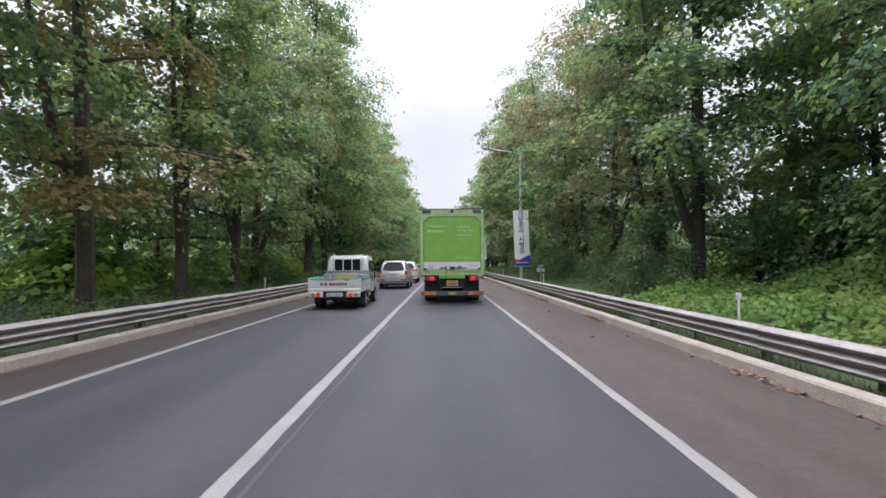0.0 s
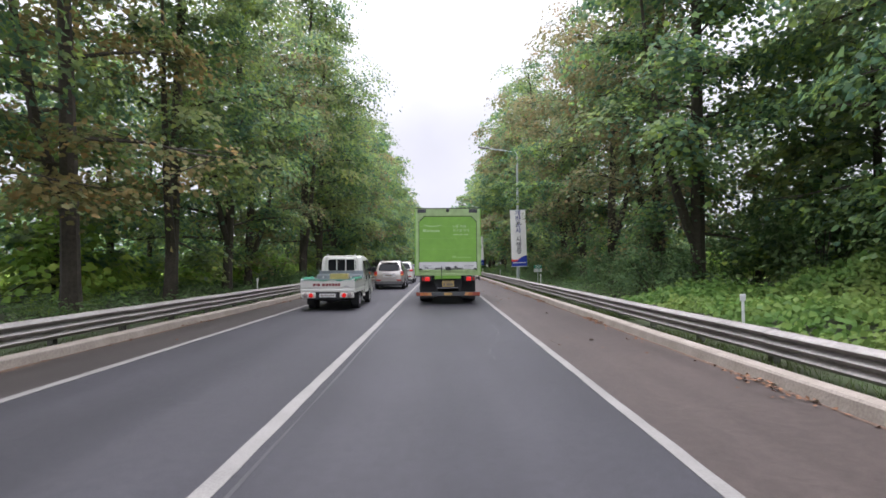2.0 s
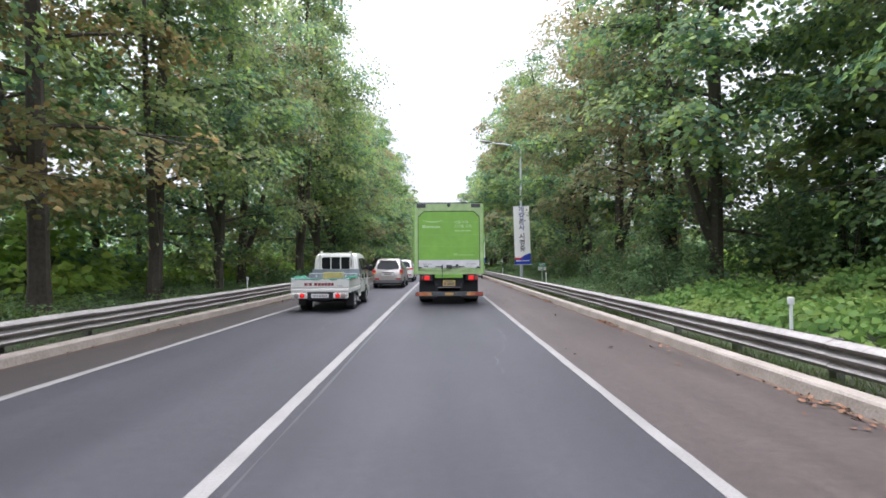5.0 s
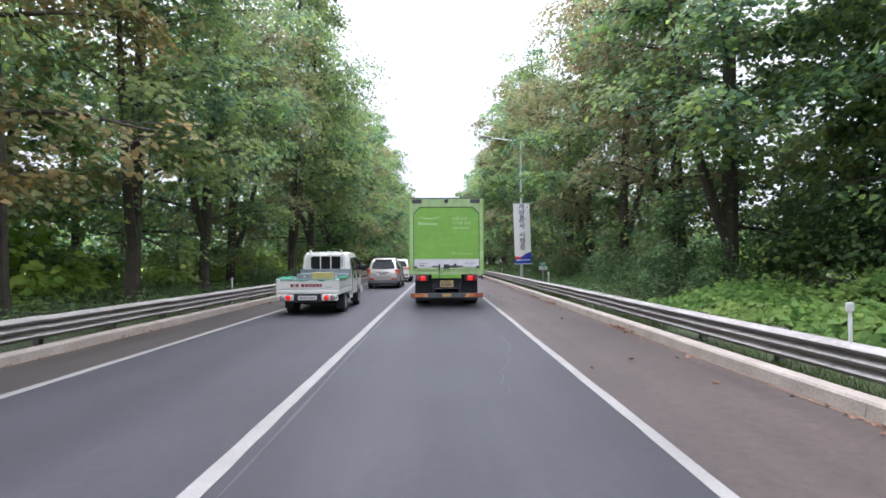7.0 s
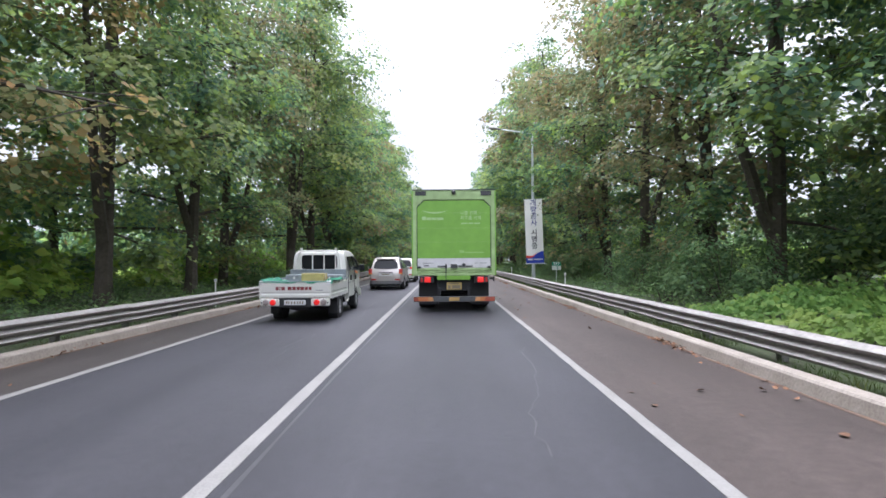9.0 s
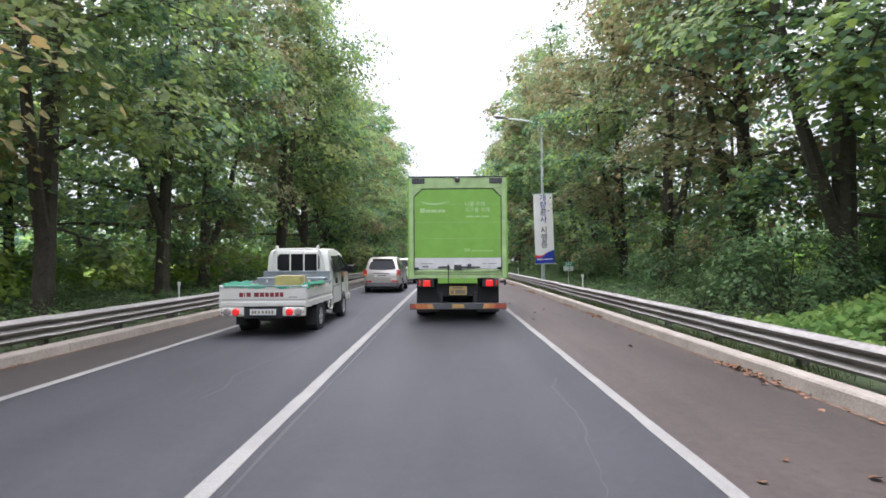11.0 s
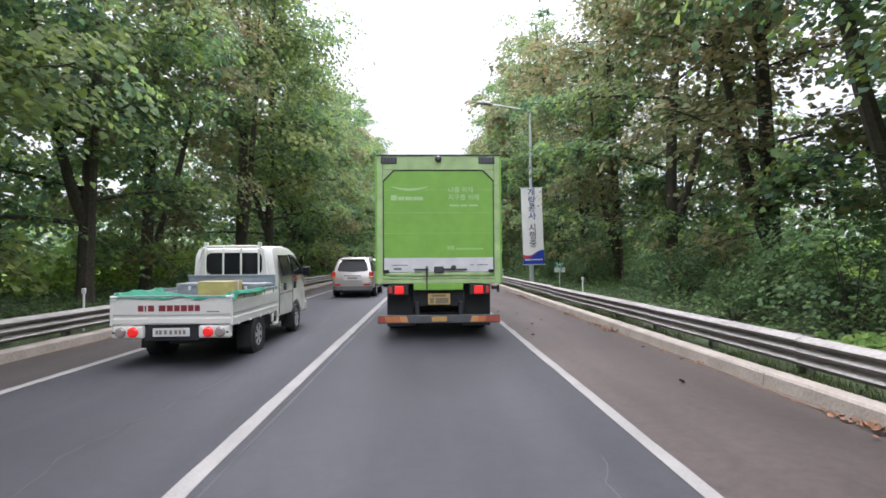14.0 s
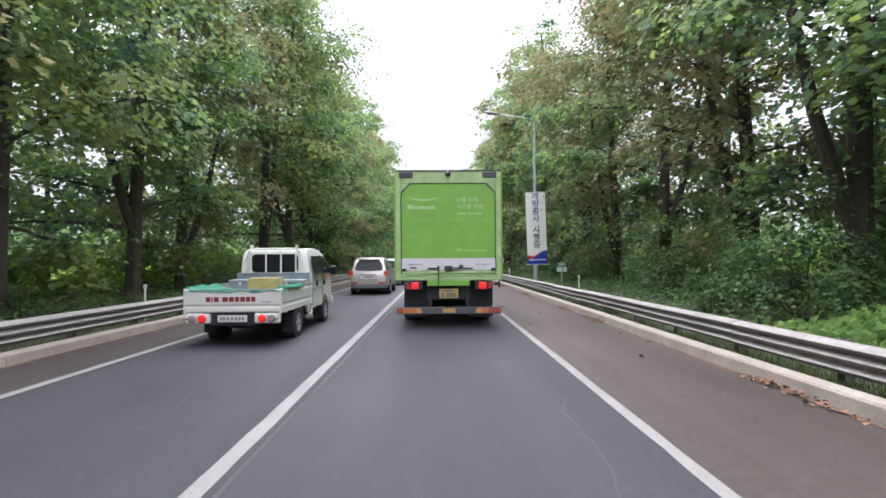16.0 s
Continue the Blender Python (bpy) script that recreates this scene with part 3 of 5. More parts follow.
    trunk = mesh_of("trunk", bm, "bark", True)
    return trunk, leaves_mesh("crown", pos, up, sz, shape, mat, gen)


def tree_from(meshes, label, group):
    ob = thing("plane_tree", label, "tree", group)
    for nm, me in zip(("trunk", "crown"), meshes):
        c = new(nm, me)
        c.parent = ob
    return ob


def place_rows(kinds, rows, side, x0, gen, tops=(0.98, 1.16), turned=()):
    """Trees along the road: the first of each kind is moved, further ones are copies."""
    green = max(1, len(kinds) - (1 if turned else 0))
    for i, y in enumerate(rows):
        k = green if i in turned else int(gen.integers(green))
        s = gen.uniform(*tops)
        clear = 0.9 if side > 0 and 22 < y < 37 and x0 < 11 else 0.0    # room round the lamp and its banner
        if side > 0 and y < 15:      # the open creeper bank keeps the trees off
            clear = 3.0
        m = pose(side * (x0 + clear + gen.normal(0, 0.45)), y + gen.normal(0, 0.35), 0.08, 0, 0, gen.uniform(0, 360)) @ Matrix.Diagonal((s, s, s * gen.uniform(0.94, 1.06), 1))
        ob, used = kinds[k]
        if used:
            copy_thing(ob, m)
        else:
            ob.matrix_basis = m
            kinds[k][1] = True


GREEN = "tall green plane tree beside the guard rail, leaves just yellowing"
TURN = "tall plane tree with many leaves turned rusty brown"
near = [[tree_from(tree_meshes(s, h, r, b, 330, 84, 0.149, LEAF_BROAD, "leaf"), GREEN, "roadside trees"), False]
        for s, h, r, b in ((3, 17.5, 4.1, 1.5), (5, 18.5, 3.8, 1.9), (8, 16.5, 4.3, 1.3))]
near.append([tree_from(tree_meshes(12, 17.5, 3.9, 1.7, 300, 82, 0.149, LEAF_BROAD, "leaf_turn", airy=1.15), TURN, "roadside trees"), False])
mid = [[tree_from(tree_meshes(s, h, r, b, 230, 56, 0.26, LEAF_SIMPLE, mt, twigs=False), lb, "roadside trees"), False]
       for s, h, r, b, mt, lb in ((21, 17.5, 4.1, 1.5, "leaf", GREEN), (22, 18.5, 3.9, 1.8, "leaf", GREEN), (23, 17.0, 4.2, 1.5, "leaf_turn", TURN))]
far = [[tree_from(tree_meshes(s, h, r, b, 170, 32, 0.46, LEAF_SIMPLE, "leaf", twigs=False), GREEN, "roadside trees"), False]
       for s, h, r, b in ((31, 18, 4.3, 1.4), (32, 17, 4.0, 1.6))]
back = [[tree_from(tree_meshes(s, h, r, b, 230, 30, 0.33, LEAF_SIMPLE, "leaf", twigs=False), "green tree in the second row behind the verge", "trees behind the verge"), False]
        for s, h, r, b in ((35, 16, 4.0, 0.9), (36, 15, 4.3, 0.8))]
rust = [[tree_from(tree_meshes(14, 17.0, 4.2, 1.9, 270, 70, 0.146, LEAF_BROAD, "leaf_rust", airy=1.25), "plane tree with thin rusty brown leaves and bare limbs", "roadside trees"), False]]
tg = np.random.default_rng(41)
place_rows(rust, [15.0], -1, 10.0, tg)
for side, x0, y0 in ((-1, 10.2, 4.25), (1, 9.2, 3.55)):
    rows = [y for y in np.arange(y0, 50, 5.35) if side > 0 or abs(y - 15) > 1]
    place_rows(near, rows, side, x0, tg, turned=(4, 6) if side > 0 else (4,))
    place_rows(mid, np.arange(50 + side, 98, 5.6), side, x0 - (0.9 if side > 0 else 0.9), tg, (1.04, 1.2) if side > 0 else (1.02, 1.18), turned=(0, 5) if side > 0 else (1, 6))
    place_rows(far, np.arange(100, 200, 8.0), side, x0 - (1.0 if side > 0 else 0.9), tg, (0.98, 1.16) if side > 0 else (1.0, 1.18))
    # unseen rows behind the camera, added to shape light and reflections
    place_rows(far, np.arange(-26, 0, 5.6), side, x0, tg)
    place_rows(back, np.arange(13, 56, 6.5) if side > 0 else np.arange(16, 56, 7.5), side, x0 + (5.2 if side > 0 else 7.0), tg, (0.62, 0.88) if side > 0 else (0.75, 1.0))
    place_rows(far, np.arange(58, 116, 6.5), side, x0 + 5.4, tg, (0.62, 0.92))

place_rows(back, [20.0, 26.0, 34.5], -1, 15.4, np.random.default_rng(6), (0.85, 1.05))
place_rows(back, np.arange(11.5, 24.5, 3.4), 1, 14.8, np.random.default_rng(3), (0.85, 1.08))
place_rows(back, np.arange(13.0, 24.5, 4.1), 1, 19.0, np.random.default_rng(4), (0.85, 1.08))


# shrubs behind the rails
def shrub_mesh(seed, r, h, n, size, mat):
    gen = np.random.default_rng(seed)
    k = 26
    a, q = gen.uniform(0, 2 * np.pi, k), np.sqrt(gen.uniform(0, 1, k))
    C = np.stack([np.cos(a) * q * r, np.sin(a) * q * r, h * (0.25 + 0.72 * (1 - q * q)) * gen.uniform(0.55, 1.1, k)], -1)
    idx = gen.integers(0, k, n)
    off = gen.normal(0, 1, (n, 3)) * np.array([0.20, 0.20, 0.10]) * max(r, 0.6)
    off[:, 2] -= 0.5 * (off[:, 0] ** 2 + off[:, 1] ** 2)
    pos = C[idx] + off
    pos[:, 2] = np.abs(pos[:, 2])
    up = np.array([0, 0, 0.9]) + gen.normal(0, 0.36, (n, 3)) + pos * np.array([0.4, 0.4, 0])
    stems = bmesh.new()
    for c in C[::2]:
        rod([(0, 0, -0.1), (c[0] * 0.5, c[1] * 0.5, c[2] * 0.55), tuple(c)], [0.02, 0.014, 0.005], 4, stems, caps=False)
    return mesh_of("stem", stems, "bark"), leaves_mesh("foliage", pos, up, size * gen.uniform(0.6, 1.3, n), LEAF_SIMPLE, mat, gen)


def shrub_kind(seed, r, h, n, size, mat, label):
    ob = thing("shrub", label, "shrub", "roadside shrubs")
    for nm, me in zip(("stem", "foliage"), shrub_mesh(seed, r, h, n, size, mat)):
        c = new(nm, me)
        c.parent = ob
    return [ob, False]


dark_shrubs = [shrub_kind(51, 1.3, 1.35, 2000, 0.098, "leaf_shrub", "dense green shrub behind the guard rail"),
               shrub_kind(52, 1.0, 1.8, 1900, 0.092, "leaf_shrub", "tall green shrub under the trees"),
               shrub_kind(53, 1.5, 1.1, 2000, 0.100, "leaf_creep", "low creeper-covered shrub on the verge")]
far_shrubs = [shrub_kind(61, 1.3, 1.4, 700, 0.19, "leaf_shrub", "dense green shrub further along the guard rail"),
              shrub_kind(62, 1.4, 1.2, 700, 0.19, "leaf_creep", "low creeper-covered shrub further along the verge")]
tall_shrubs = [shrub_kind(56, 1.8, 3.8, 2600, 0.125, "leaf_shrub", "tall leafy understorey bush between the trunks"),
               shrub_kind(57, 1.5, 3.2, 2300, 0.125, "leaf", "young leafy tree growing between the trunks")]
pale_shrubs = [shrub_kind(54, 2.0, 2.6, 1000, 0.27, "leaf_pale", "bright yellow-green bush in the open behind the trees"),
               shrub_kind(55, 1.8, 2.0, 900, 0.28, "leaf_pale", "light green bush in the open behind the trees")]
for side, x0, x1, count in ((-1, 8.3, 11.5, 30), (1, 6.5, 10.5, 52)):
    ys = np.linspace(6, 92, count) + tg.normal(0, 0.8, count)
    for y in ys:
        if side > 0 and y < 16.5:
            continue
        x = side * tg.uniform(x0 + (1.2 if side > 0 and 24 < y < 34 else 0.0), x1)
        k = dark_shrubs[int(tg.integers(2 if side > 0 and 12 < y < 27 else 3))] if y < 44 else far_shrubs[int(tg.integers(2))]
        s = tg.uniform(0.6, 1.25) * (0.72 if side < 0 and y < 40 else 1.0)
        m = pose(x, y, float(ground_height(np.array(x), np.array(y))) - 0.03, 0, 0, tg.uniform(0, 360)) @ Matrix.Diagonal((s, s, s, 1))
        if k[1]:
            copy_thing(k[0], m)
        else:
            k[0].matrix_basis, k[1] = m, True
for side, x0, gap in ((-1, 11.6, 5.6), (1, 11.0, 3.2)):
    for y in np.arange(12, 80, gap):
        x = side * (x0 + tg.uniform(0, 3.2))
        if side < 0 and y < 46:      # gaps that show the bright bushes in the open
            continue
        k = tall_shrubs[int(tg.integers(2))]
        s = tg.uniform(0.75, 1.25)
        m = pose(x, y + tg.normal(0, 0.6), float(ground_height(np.array(x), np.array(y))) - 0.05, 0, 0, tg.uniform(0, 360)) @ Matrix.Diagonal((s, s, s, 1))
        if k[1]:
            copy_thing(k[0], m)
        else:
            k[0].matrix_basis, k[1] = m, True
# soft bushes that press against the far rail
for y in np.arange(31, 64, 1.9):
    x = -tg.uniform(8.0, 8.7)
    s = tg.uniform(0.75, 1.1)
    m = pose(x, y + tg.normal(0, 0.5), float(ground_height(np.array(x), np.array(y))) - 0.05, 0, 0, tg.uniform(0, 360)) @ Matrix.Diagonal((s * 0.75, s, s, 1))
    copy_thing((dark_shrubs if y < 44 else far_shrubs)[0][0], m)
# dark bushes that lean out towards the rail
for y in np.arange(19.5, 46, 3.1):
    if 26 < y < 34.5:
        continue
    x = tg.uniform(7.0, 8.9)
    s = tg.uniform(0.42, 0.92)
    m = pose(x, y + tg.normal(0, 0.5), float(ground_height(np.array(x), np.array(y))) - 0.05, 0, 0, tg.uniform(0, 360)) @ Matrix.Diagonal((s, s, s, 1))
    copy_thing(tall_shrubs[0][0], m)
for side, x0 in ((-1, 11.9), (1, 16.0)):
    for y in np.arange(10, 110, 3.2):
        x = side * (x0 + tg.uniform(0, 4))
        k = pale_shrubs[int(tg.integers(2))]
        s = tg.uniform(0.7, 1.3)
        m = pose(x, y + tg.normal(0, 0.5), float(ground_height(np.array(x), np.array(y))) - 0.05, 0, 0, tg.uniform(0, 360)) @ Matrix.Diagonal((s, s, s, 1))
        if k[1]:
            copy_thing(k[0], m)
        else:
            k[0].matrix_basis, k[1] = m, True


def carpet(name, x0, x1, y0, y1, n, size, mat, tall, label, category):
    gen = np.random.default_rng(int(abs(x0) * 100 + n))
    x, y = gen.uniform(x0, x1, n), gen.uniform(y0, y1, n)
    patchy = 0.55 + 0.45 * np.sin(x * 1.9 + 1.3 * np.sin(y * 0.8)) * np.sin(y * 1.1 + x)
    z = ground_height(x, y) + gen.uniform(0.02, 1, n) ** 1.5 * tall * patchy
    up = np.array([0, 0, 1.0]) + gen.normal(0, 0.4, (n, 3))
    ob = new(name, leaves_mesh(name, np.stack([x, y, z], -1), up, size * gen.uniform(0.6, 1.3, n), LEAF_SIMPLE, mat, gen))
    return tagged(ob, label, category, kind="stuff")


def creeper_bank(x0, x1, y0, y1, n, size, tall, label):
    """Creepers that have grown over low bushes in soft mounds, rising away from the rail."""
    gen = np.random.default_rng(n)
    x, y = gen.uniform(x0, x1, n), gen.uniform(y0, y1, n)
    away = np.clip((x - x0) / (x1 - x0), 0, 1)
    mound = 0.5 + 0.28 * np.sin(x * 1.35 + 0.9 * np.sin(y * 0.7)) + 0.26 * np.sin(y * 1.05 + 0.6 * x) + 0.14 * np.sin(2.9 * x + 1.7) * np.sin(3.3 * y)
    ends = np.clip((y1 - y) / 2.5, 0, 1)
    top = tall * ends * (0.25 + 0.75 * away ** 0.8) * np.clip(mound, 0.12, 1.2) + 0.12
    z = ground_height(x, y) + top * (1 - 0.38 * gen.uniform(0, 1, n) ** 2)
    z += gen.normal(0, 0.055, n)
    slope_x = -tall * 0.28 * 1.35 * np.cos(x * 1.35 + 0.9 * np.sin(y * 0.7))
    slope_y = -tall * 0.26 * 1.05 * np.cos(y * 1.05 + 0.6 * x)
    up = np.stack([slope_x - 0.25, slope_y - 0.15, np.ones(n)], -1) + gen.normal(0, 0.55, (n, 3))
    ob = new("creepers", leaves_mesh("creepers", np.stack([x, y, z], -1), up, size * gen.uniform(0.6, 1.35, n), LEAF_BROAD, "leaf_creep", gen))
    return tagged(ob, label, "creepers", kind="stuff")


creeper_bank(4.75, 12.5, -1, 17.5, 36000, 0.105, 1.5, "bright green creepers mounded over the open bank")
carpet("undergrowth", 4.95, 13.0, 17, 70, 35000, 0.085, "leaf_shrub", 0.85, "leafy dark green creepers covering the shaded verge", "undergrowth")
carpet("undergrowth", -14.0, -7.2, -9, 70, 52000, 0.085, "leaf_shrub", 0.7, "leafy green weeds covering the verge", "undergrowth")
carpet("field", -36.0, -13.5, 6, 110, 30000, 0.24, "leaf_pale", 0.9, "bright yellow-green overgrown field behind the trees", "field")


def woodland(x0, x1, y0, y1, n, tall, size, mat, label):
    """The far edge of the wood, closing the view between the trunks."""
    gen = np.random.default_rng(n)
    x, y = gen.uniform(x0, x1, n), gen.uniform(y0, y1, n)
    top = tall * (0.62 + 0.22 * np.sin(y * 0.52 + x * 0.3) + 0.18 * np.sin(y * 1.37 + 2 + 0.5 * x))
    z = ground_height(x, y) + top * gen.uniform(0.0, 1, n) ** 0.8
    up = np.array([0, 0, 0.7]) + gen.normal(0, 0.55, (n, 3))
    ob = new("far_wood", leaves_mesh("far_wood", np.stack([x, y, z], -1), up, size * gen.uniform(0.6, 1.3, n), LEAF_SIMPLE, mat, gen))
    return tagged(ob, label, "woodland", kind="stuff")


woodland(-46, -36, 4, 150, 15000, 8.0, 0.75, "leaf", "green edge of a wood far behind the open field")
woodland(23, 33, 4, 110, 15000, 6.0, 0.55, "leaf_shrub", "dark green edge of a wood far behind the trees")


def grass_strip(x0, x1, y0, y1, n, tall, label):
    gen = np.random.default_rng(n)
    y = gen.uniform(y0, y1, n)
    keep = np.sin(y * 0.9) + 0.7 * np.sin(y * 2.3 + 1) + gen.normal(0, 0.5, n) > -0.4
    y = y[keep]
    x = gen.uniform(x0, x1, len(y))
    up = np.array([0, 0, 1.0]) + gen.normal(0, 0.25, (len(y), 3))
    sz = tall * gen.uniform(0.4, 1.2, len(y))
    ob = new("verge_grass", leaves_mesh("verge_grass", np.stack([x, y, np.full(len(y), 0.09)], -1), up, sz, BLADE, "grass", gen))
    return tagged(ob, label, "grass", kind="stuff")


grass_strip(4.06, 4.6, -8, 60, 18000, 0.16, "thin grass between the kerb and the guard rail")
grass_strip(-7.2, -6.66, -6, 60, 10500, 0.12, "thin grass under the guard rail")


def litter(x, y0, y1, n, spread, label):
    """Fallen leaves swept together along the kerb."""
    gen = np.random.default_rng(n)
    yy = gen.uniform(y0, y1, n)
    heap = np.clip(np.sin(yy * 0.55) * np.sin(yy * 1.31 + 2), 0, 1)
    keep = gen.uniform(0, 1, n) < heap ** 1.2 + 0.03
    yy, heap = yy[keep], heap[keep]
    k = len(yy)
    xx = x - np.abs(gen.normal(0, spread, k)) * np.sign(x)
    z = 0.012 + gen.uniform(0, 0.05, k) * heap
    up = np.array([0, 0, 1.0]) + gen.normal(0, 0.35, (k, 3))
    ob = new("fallen_leaves", leaves_mesh("fallen_leaves", np.stack([xx, yy, z], -1), up, gen.uniform(0.03, 0.065, k), LEAF_LOBED, "dead_leaf", gen))
    return tagged(ob, label, "leaves", kind="stuff")


def stray_leaves():
    """Single leaves that lie about on the shoulder."""
    gen = np.random.default_rng(77)
    n = 90
    x = np.where(gen.uniform(0, 1, n) < 0.8, gen.uniform(LINE_RIGHT + 0.2, KERB_R, n), gen.uniform(KERB_L, LINE_LEFT - 0.2, n))
    pos = np.stack([x, gen.uniform(6, 60, n), np.full(n, 0.012)], -1)
    up = np.array([0, 0, 1.0]) + gen.normal(0, 0.25, (n, 3))
    ob = new("fallen_leaves", leaves_mesh("fallen_leaves", pos, up, gen.uniform(0.05, 0.10, n), LEAF_LOBED, "dead_leaf", gen))
    tagged(ob, "single dry leaves strewn over the shoulder", "leaves", kind="stuff")


stray_leaves()
litter(KERB_R - 0.02, 4, 70, 6500, 0.085, "dry brown leaves swept against the kerb")
litter(KERB_L + 0.03, 6, 70, 1900, 0.08, "dry brown leaves in the gutter")
litter(KERB_R + 0.5, 4, 60, 1800, 0.10, "dry leaves caught under the guard rail")

# ---------------------------------------------------------------- green box truck
def box_truck(at):
    T = thing("box_truck", "bright green box truck with a white band, brake lamps lit", "truck", at=at)
    body = part("cargo_box", box(-1.185, 1.185, 0.062, 6.3, 1.05, 3.53, 0.02), "green", T, "bright green box body")
    part("roof_edge", boxes((-1.2, 1.2, -0.012, 0.05, 3.515, 3.545), (-1.2, -1.17, 0.05, 6.3, 3.515, 3.545), (1.17, 1.2, 0.05, 6.3, 3.515, 3.545), bevel=0.004), "seal", body)
    frame_parts = ((-1.2, -1.075), (1.075, 1.2))
    for a, b in frame_parts:
        part("door_post", box(a, b, 0.0, 0.062, 1.05, 3.515, 0.012), "green_pale", T, "pale green door post")
        s = 1 if a > 0 else -1
        part("corner_strip", box(s * 1.2 - 0.018, s * 1.2 + 0.018, -0.008, 0.09, 1.05, 3.51, 0.006), "green", T)
        for z in (1.45, 2.95):
            part("hinge", box(s * 1.10 - 0.03, s * 1.10 + 0.03, -0.016, 0.01, z, z + 0.05, 0.006), "green_pale", T)
    part("header", box(-1.075, 1.075, 0.0, 0.062, 3.245, 3.515, 0.012), "green_pale", T, "pale green header over the door")
    part("sill", boxes((-1.075, 1.075, -0.004, 0.062, 1.05, 1.13), (-1.075, 1.075, 0.004, 0.062, 1.138, 1.195), (-1.04, 1.04, -0.012, 0.062, 1.2, 1.265), bevel=0.008), "green_pale", T, "pale green ribbed sill")
    c = 0.20
    oct_seal = [(-1.075, 1.265), (1.075, 1.265), (1.075, 3.245 - c), (1.075 - c, 3.245), (-1.075 + c, 3.245), (-1.075, 3.245 - c)]
    part("door_seal", slab(oct_seal, "y", 0.026, 0.06), "seal", T, "black rubber door seal")
    for s in (-1, 1):
        part("corner_plate", slab([(s * 1.074, 3.247), (s * 0.875, 3.247), (s * 1.074, 3.045)], "y", 0.006, 0.05), "green_pale", T)
        part("corner_trim", rod([(s * 1.07, 0.01, 3.03), (s * 0.865, 0.01, 3.235)], 0.014, 6), "seal", T)
    d = 0.022
    leaf = [(-1.075 + d, 1.552), (1.075 - d, 1.552), (1.075 - d, 3.245 - c - d * 0.4), (1.075 - c - d * 0.4, 3.245 - d), (-1.075 + c + d * 0.4, 3.245 - d), (-1.075 + d, 3.245 - c - d * 0.4)]
    door = part("door", slab(leaf, "y", 0.012, 0.058), "green", T, "bright green rear door")
    band = part("lower_panel", box(-1.053, 1.053, 0.012, 0.058, 1.275, 1.55), "white_panel", T, "dirty white lower door panel")
    # white print on the door: a smile-shaped mark, bars for its name, a slogan
    arc = [(-0.93 + 0.75 * i / 16, 2.93 - 0.085 * math.sin(math.pi * i / 16)) for i in range(17)]
    arc += [(-0.93 + 0.75 * i / 16, 2.935 - 0.045 * math.sin(math.pi * i / 16)) for i in range(15, 0, -1)]
    part("printed_mark", slab(arc, "y", 0.009, 0.013), "print", door, "white curved mark")
    for span in ((-0.92, -0.80, 0.009, 0.013, 2.66, 2.76), (-0.785, -0.66, 0.009, 0.013, 2.66, 2.73), (-0.645, -0.50, 0.009, 0.013, 2.66, 2.73), (-0.485, -0.30, 0.009, 0.013, 2.66, 2.73)):
        part("printed_bar", box(*span), "print", door, "pale wordmark")
    lettering("나를 위해", 0.125, "print", pose(0.43, 0.011, 2.855, 90, 0, 0), door, "slogan", label="pale printed words")
    lettering("지구를 위해", 0.125, "print", pose(0.49, 0.011, 2.71, 90, 0, 0), door, "slogan", label="pale printed words")
    for span in ((0.21, 0.40, 0.009, 0.013, 2.54, 2.575), (0.43, 0.56, 0.009, 0.013, 2.54, 2.575), (0.59, 0.76, 0.009, 0.013, 2.54, 2.575)):
        part("printed_bar", box(*span), "print", door)
    for span in ((0.16, 0.30, 0.009, 0.013, 1.70, 1.78), (0.33, 0.86, 0.009, 0.013, 1.70, 1.735)):
        part("printed_bar", box(*span), "print_worn", door)
    part("panel_groove", boxes(*[(-1.05, 1.05, 0.010, 0.014, z, z + 0.004) for z in (2.02, 2.42, 2.86)]), "green_pale", door)
    # locking gear
    gear = part("lock_bar", box(-0.48, -0.20, -0.03, 0.013, 1.31, 1.34, 0.006), "steel_dark", T, "dark steel locking bar")
    part("lock_bar", box(0.08, 0.30, -0.03, 0.013, 1.31, 1.34, 0.006), "steel_dark", T, "dark steel locking bar")
    part("lock_bar", box(0.33, 0.54, -0.02, 0.013, 1.305, 1.335, 0.006), "steel_dark", T, "dark steel locking bar")
    part("lock_box", box(-0.095, 0.09, -0.05, 0.01, 1.255, 1.38, 0.015), "steel_dark", gear)
    part("lock_knob", lathe([(0.03, -0.06), (0.052, -0.05), (0.052, -0.02), (0.03, 0.0)], (0.28, 0, 1.355), "y", 12), "steel_dark", gear)
    part("lock_lever", boxes((-0.255, -0.215, -0.05, 0.0, 1.255, 1.385), (-0.245, -0.222, -0.035, -0.01, 0.93, 1.285), bevel=0.006), "steel_dark", gear)
    for span in ((-0.90, -0.60, 0.007, 0.013, 1.40, 1.415), (-0.87, -0.72, 0.007, 0.013, 1.315, 1.355), (0.60, 0.68, 0.007, 0.013, 1.40, 1.415), (0.74, 0.95, 0.007, 0.013, 1.40, 1.415)):
        part("printed_bar", box(*span), "cladding", band, "small unreadable grey print")
    for s in (-1, 1):
        part("buffer", box(s * 1.0 - 0.045, s * 1.0 + 0.045, -0.05, 0.01, 1.27, 1.32, 0.012), "rubber", T)
    # header lamps and grilles
    for a, b in ((-1.11, -0.80), (0.78, 1.09)):
        g = part("header_grille", box(a, b, -0.012, 0.02, 3.365, 3.495, 0.008), "steel_dark", T, "dark slotted panel")
        part("slot", boxes(*[(a + 0.03 + i * 0.066, a + 0.07 + i * 0.066, -0.018, -0.01, 3.385, 3.475) for i in range(4)]), "bumper", g)
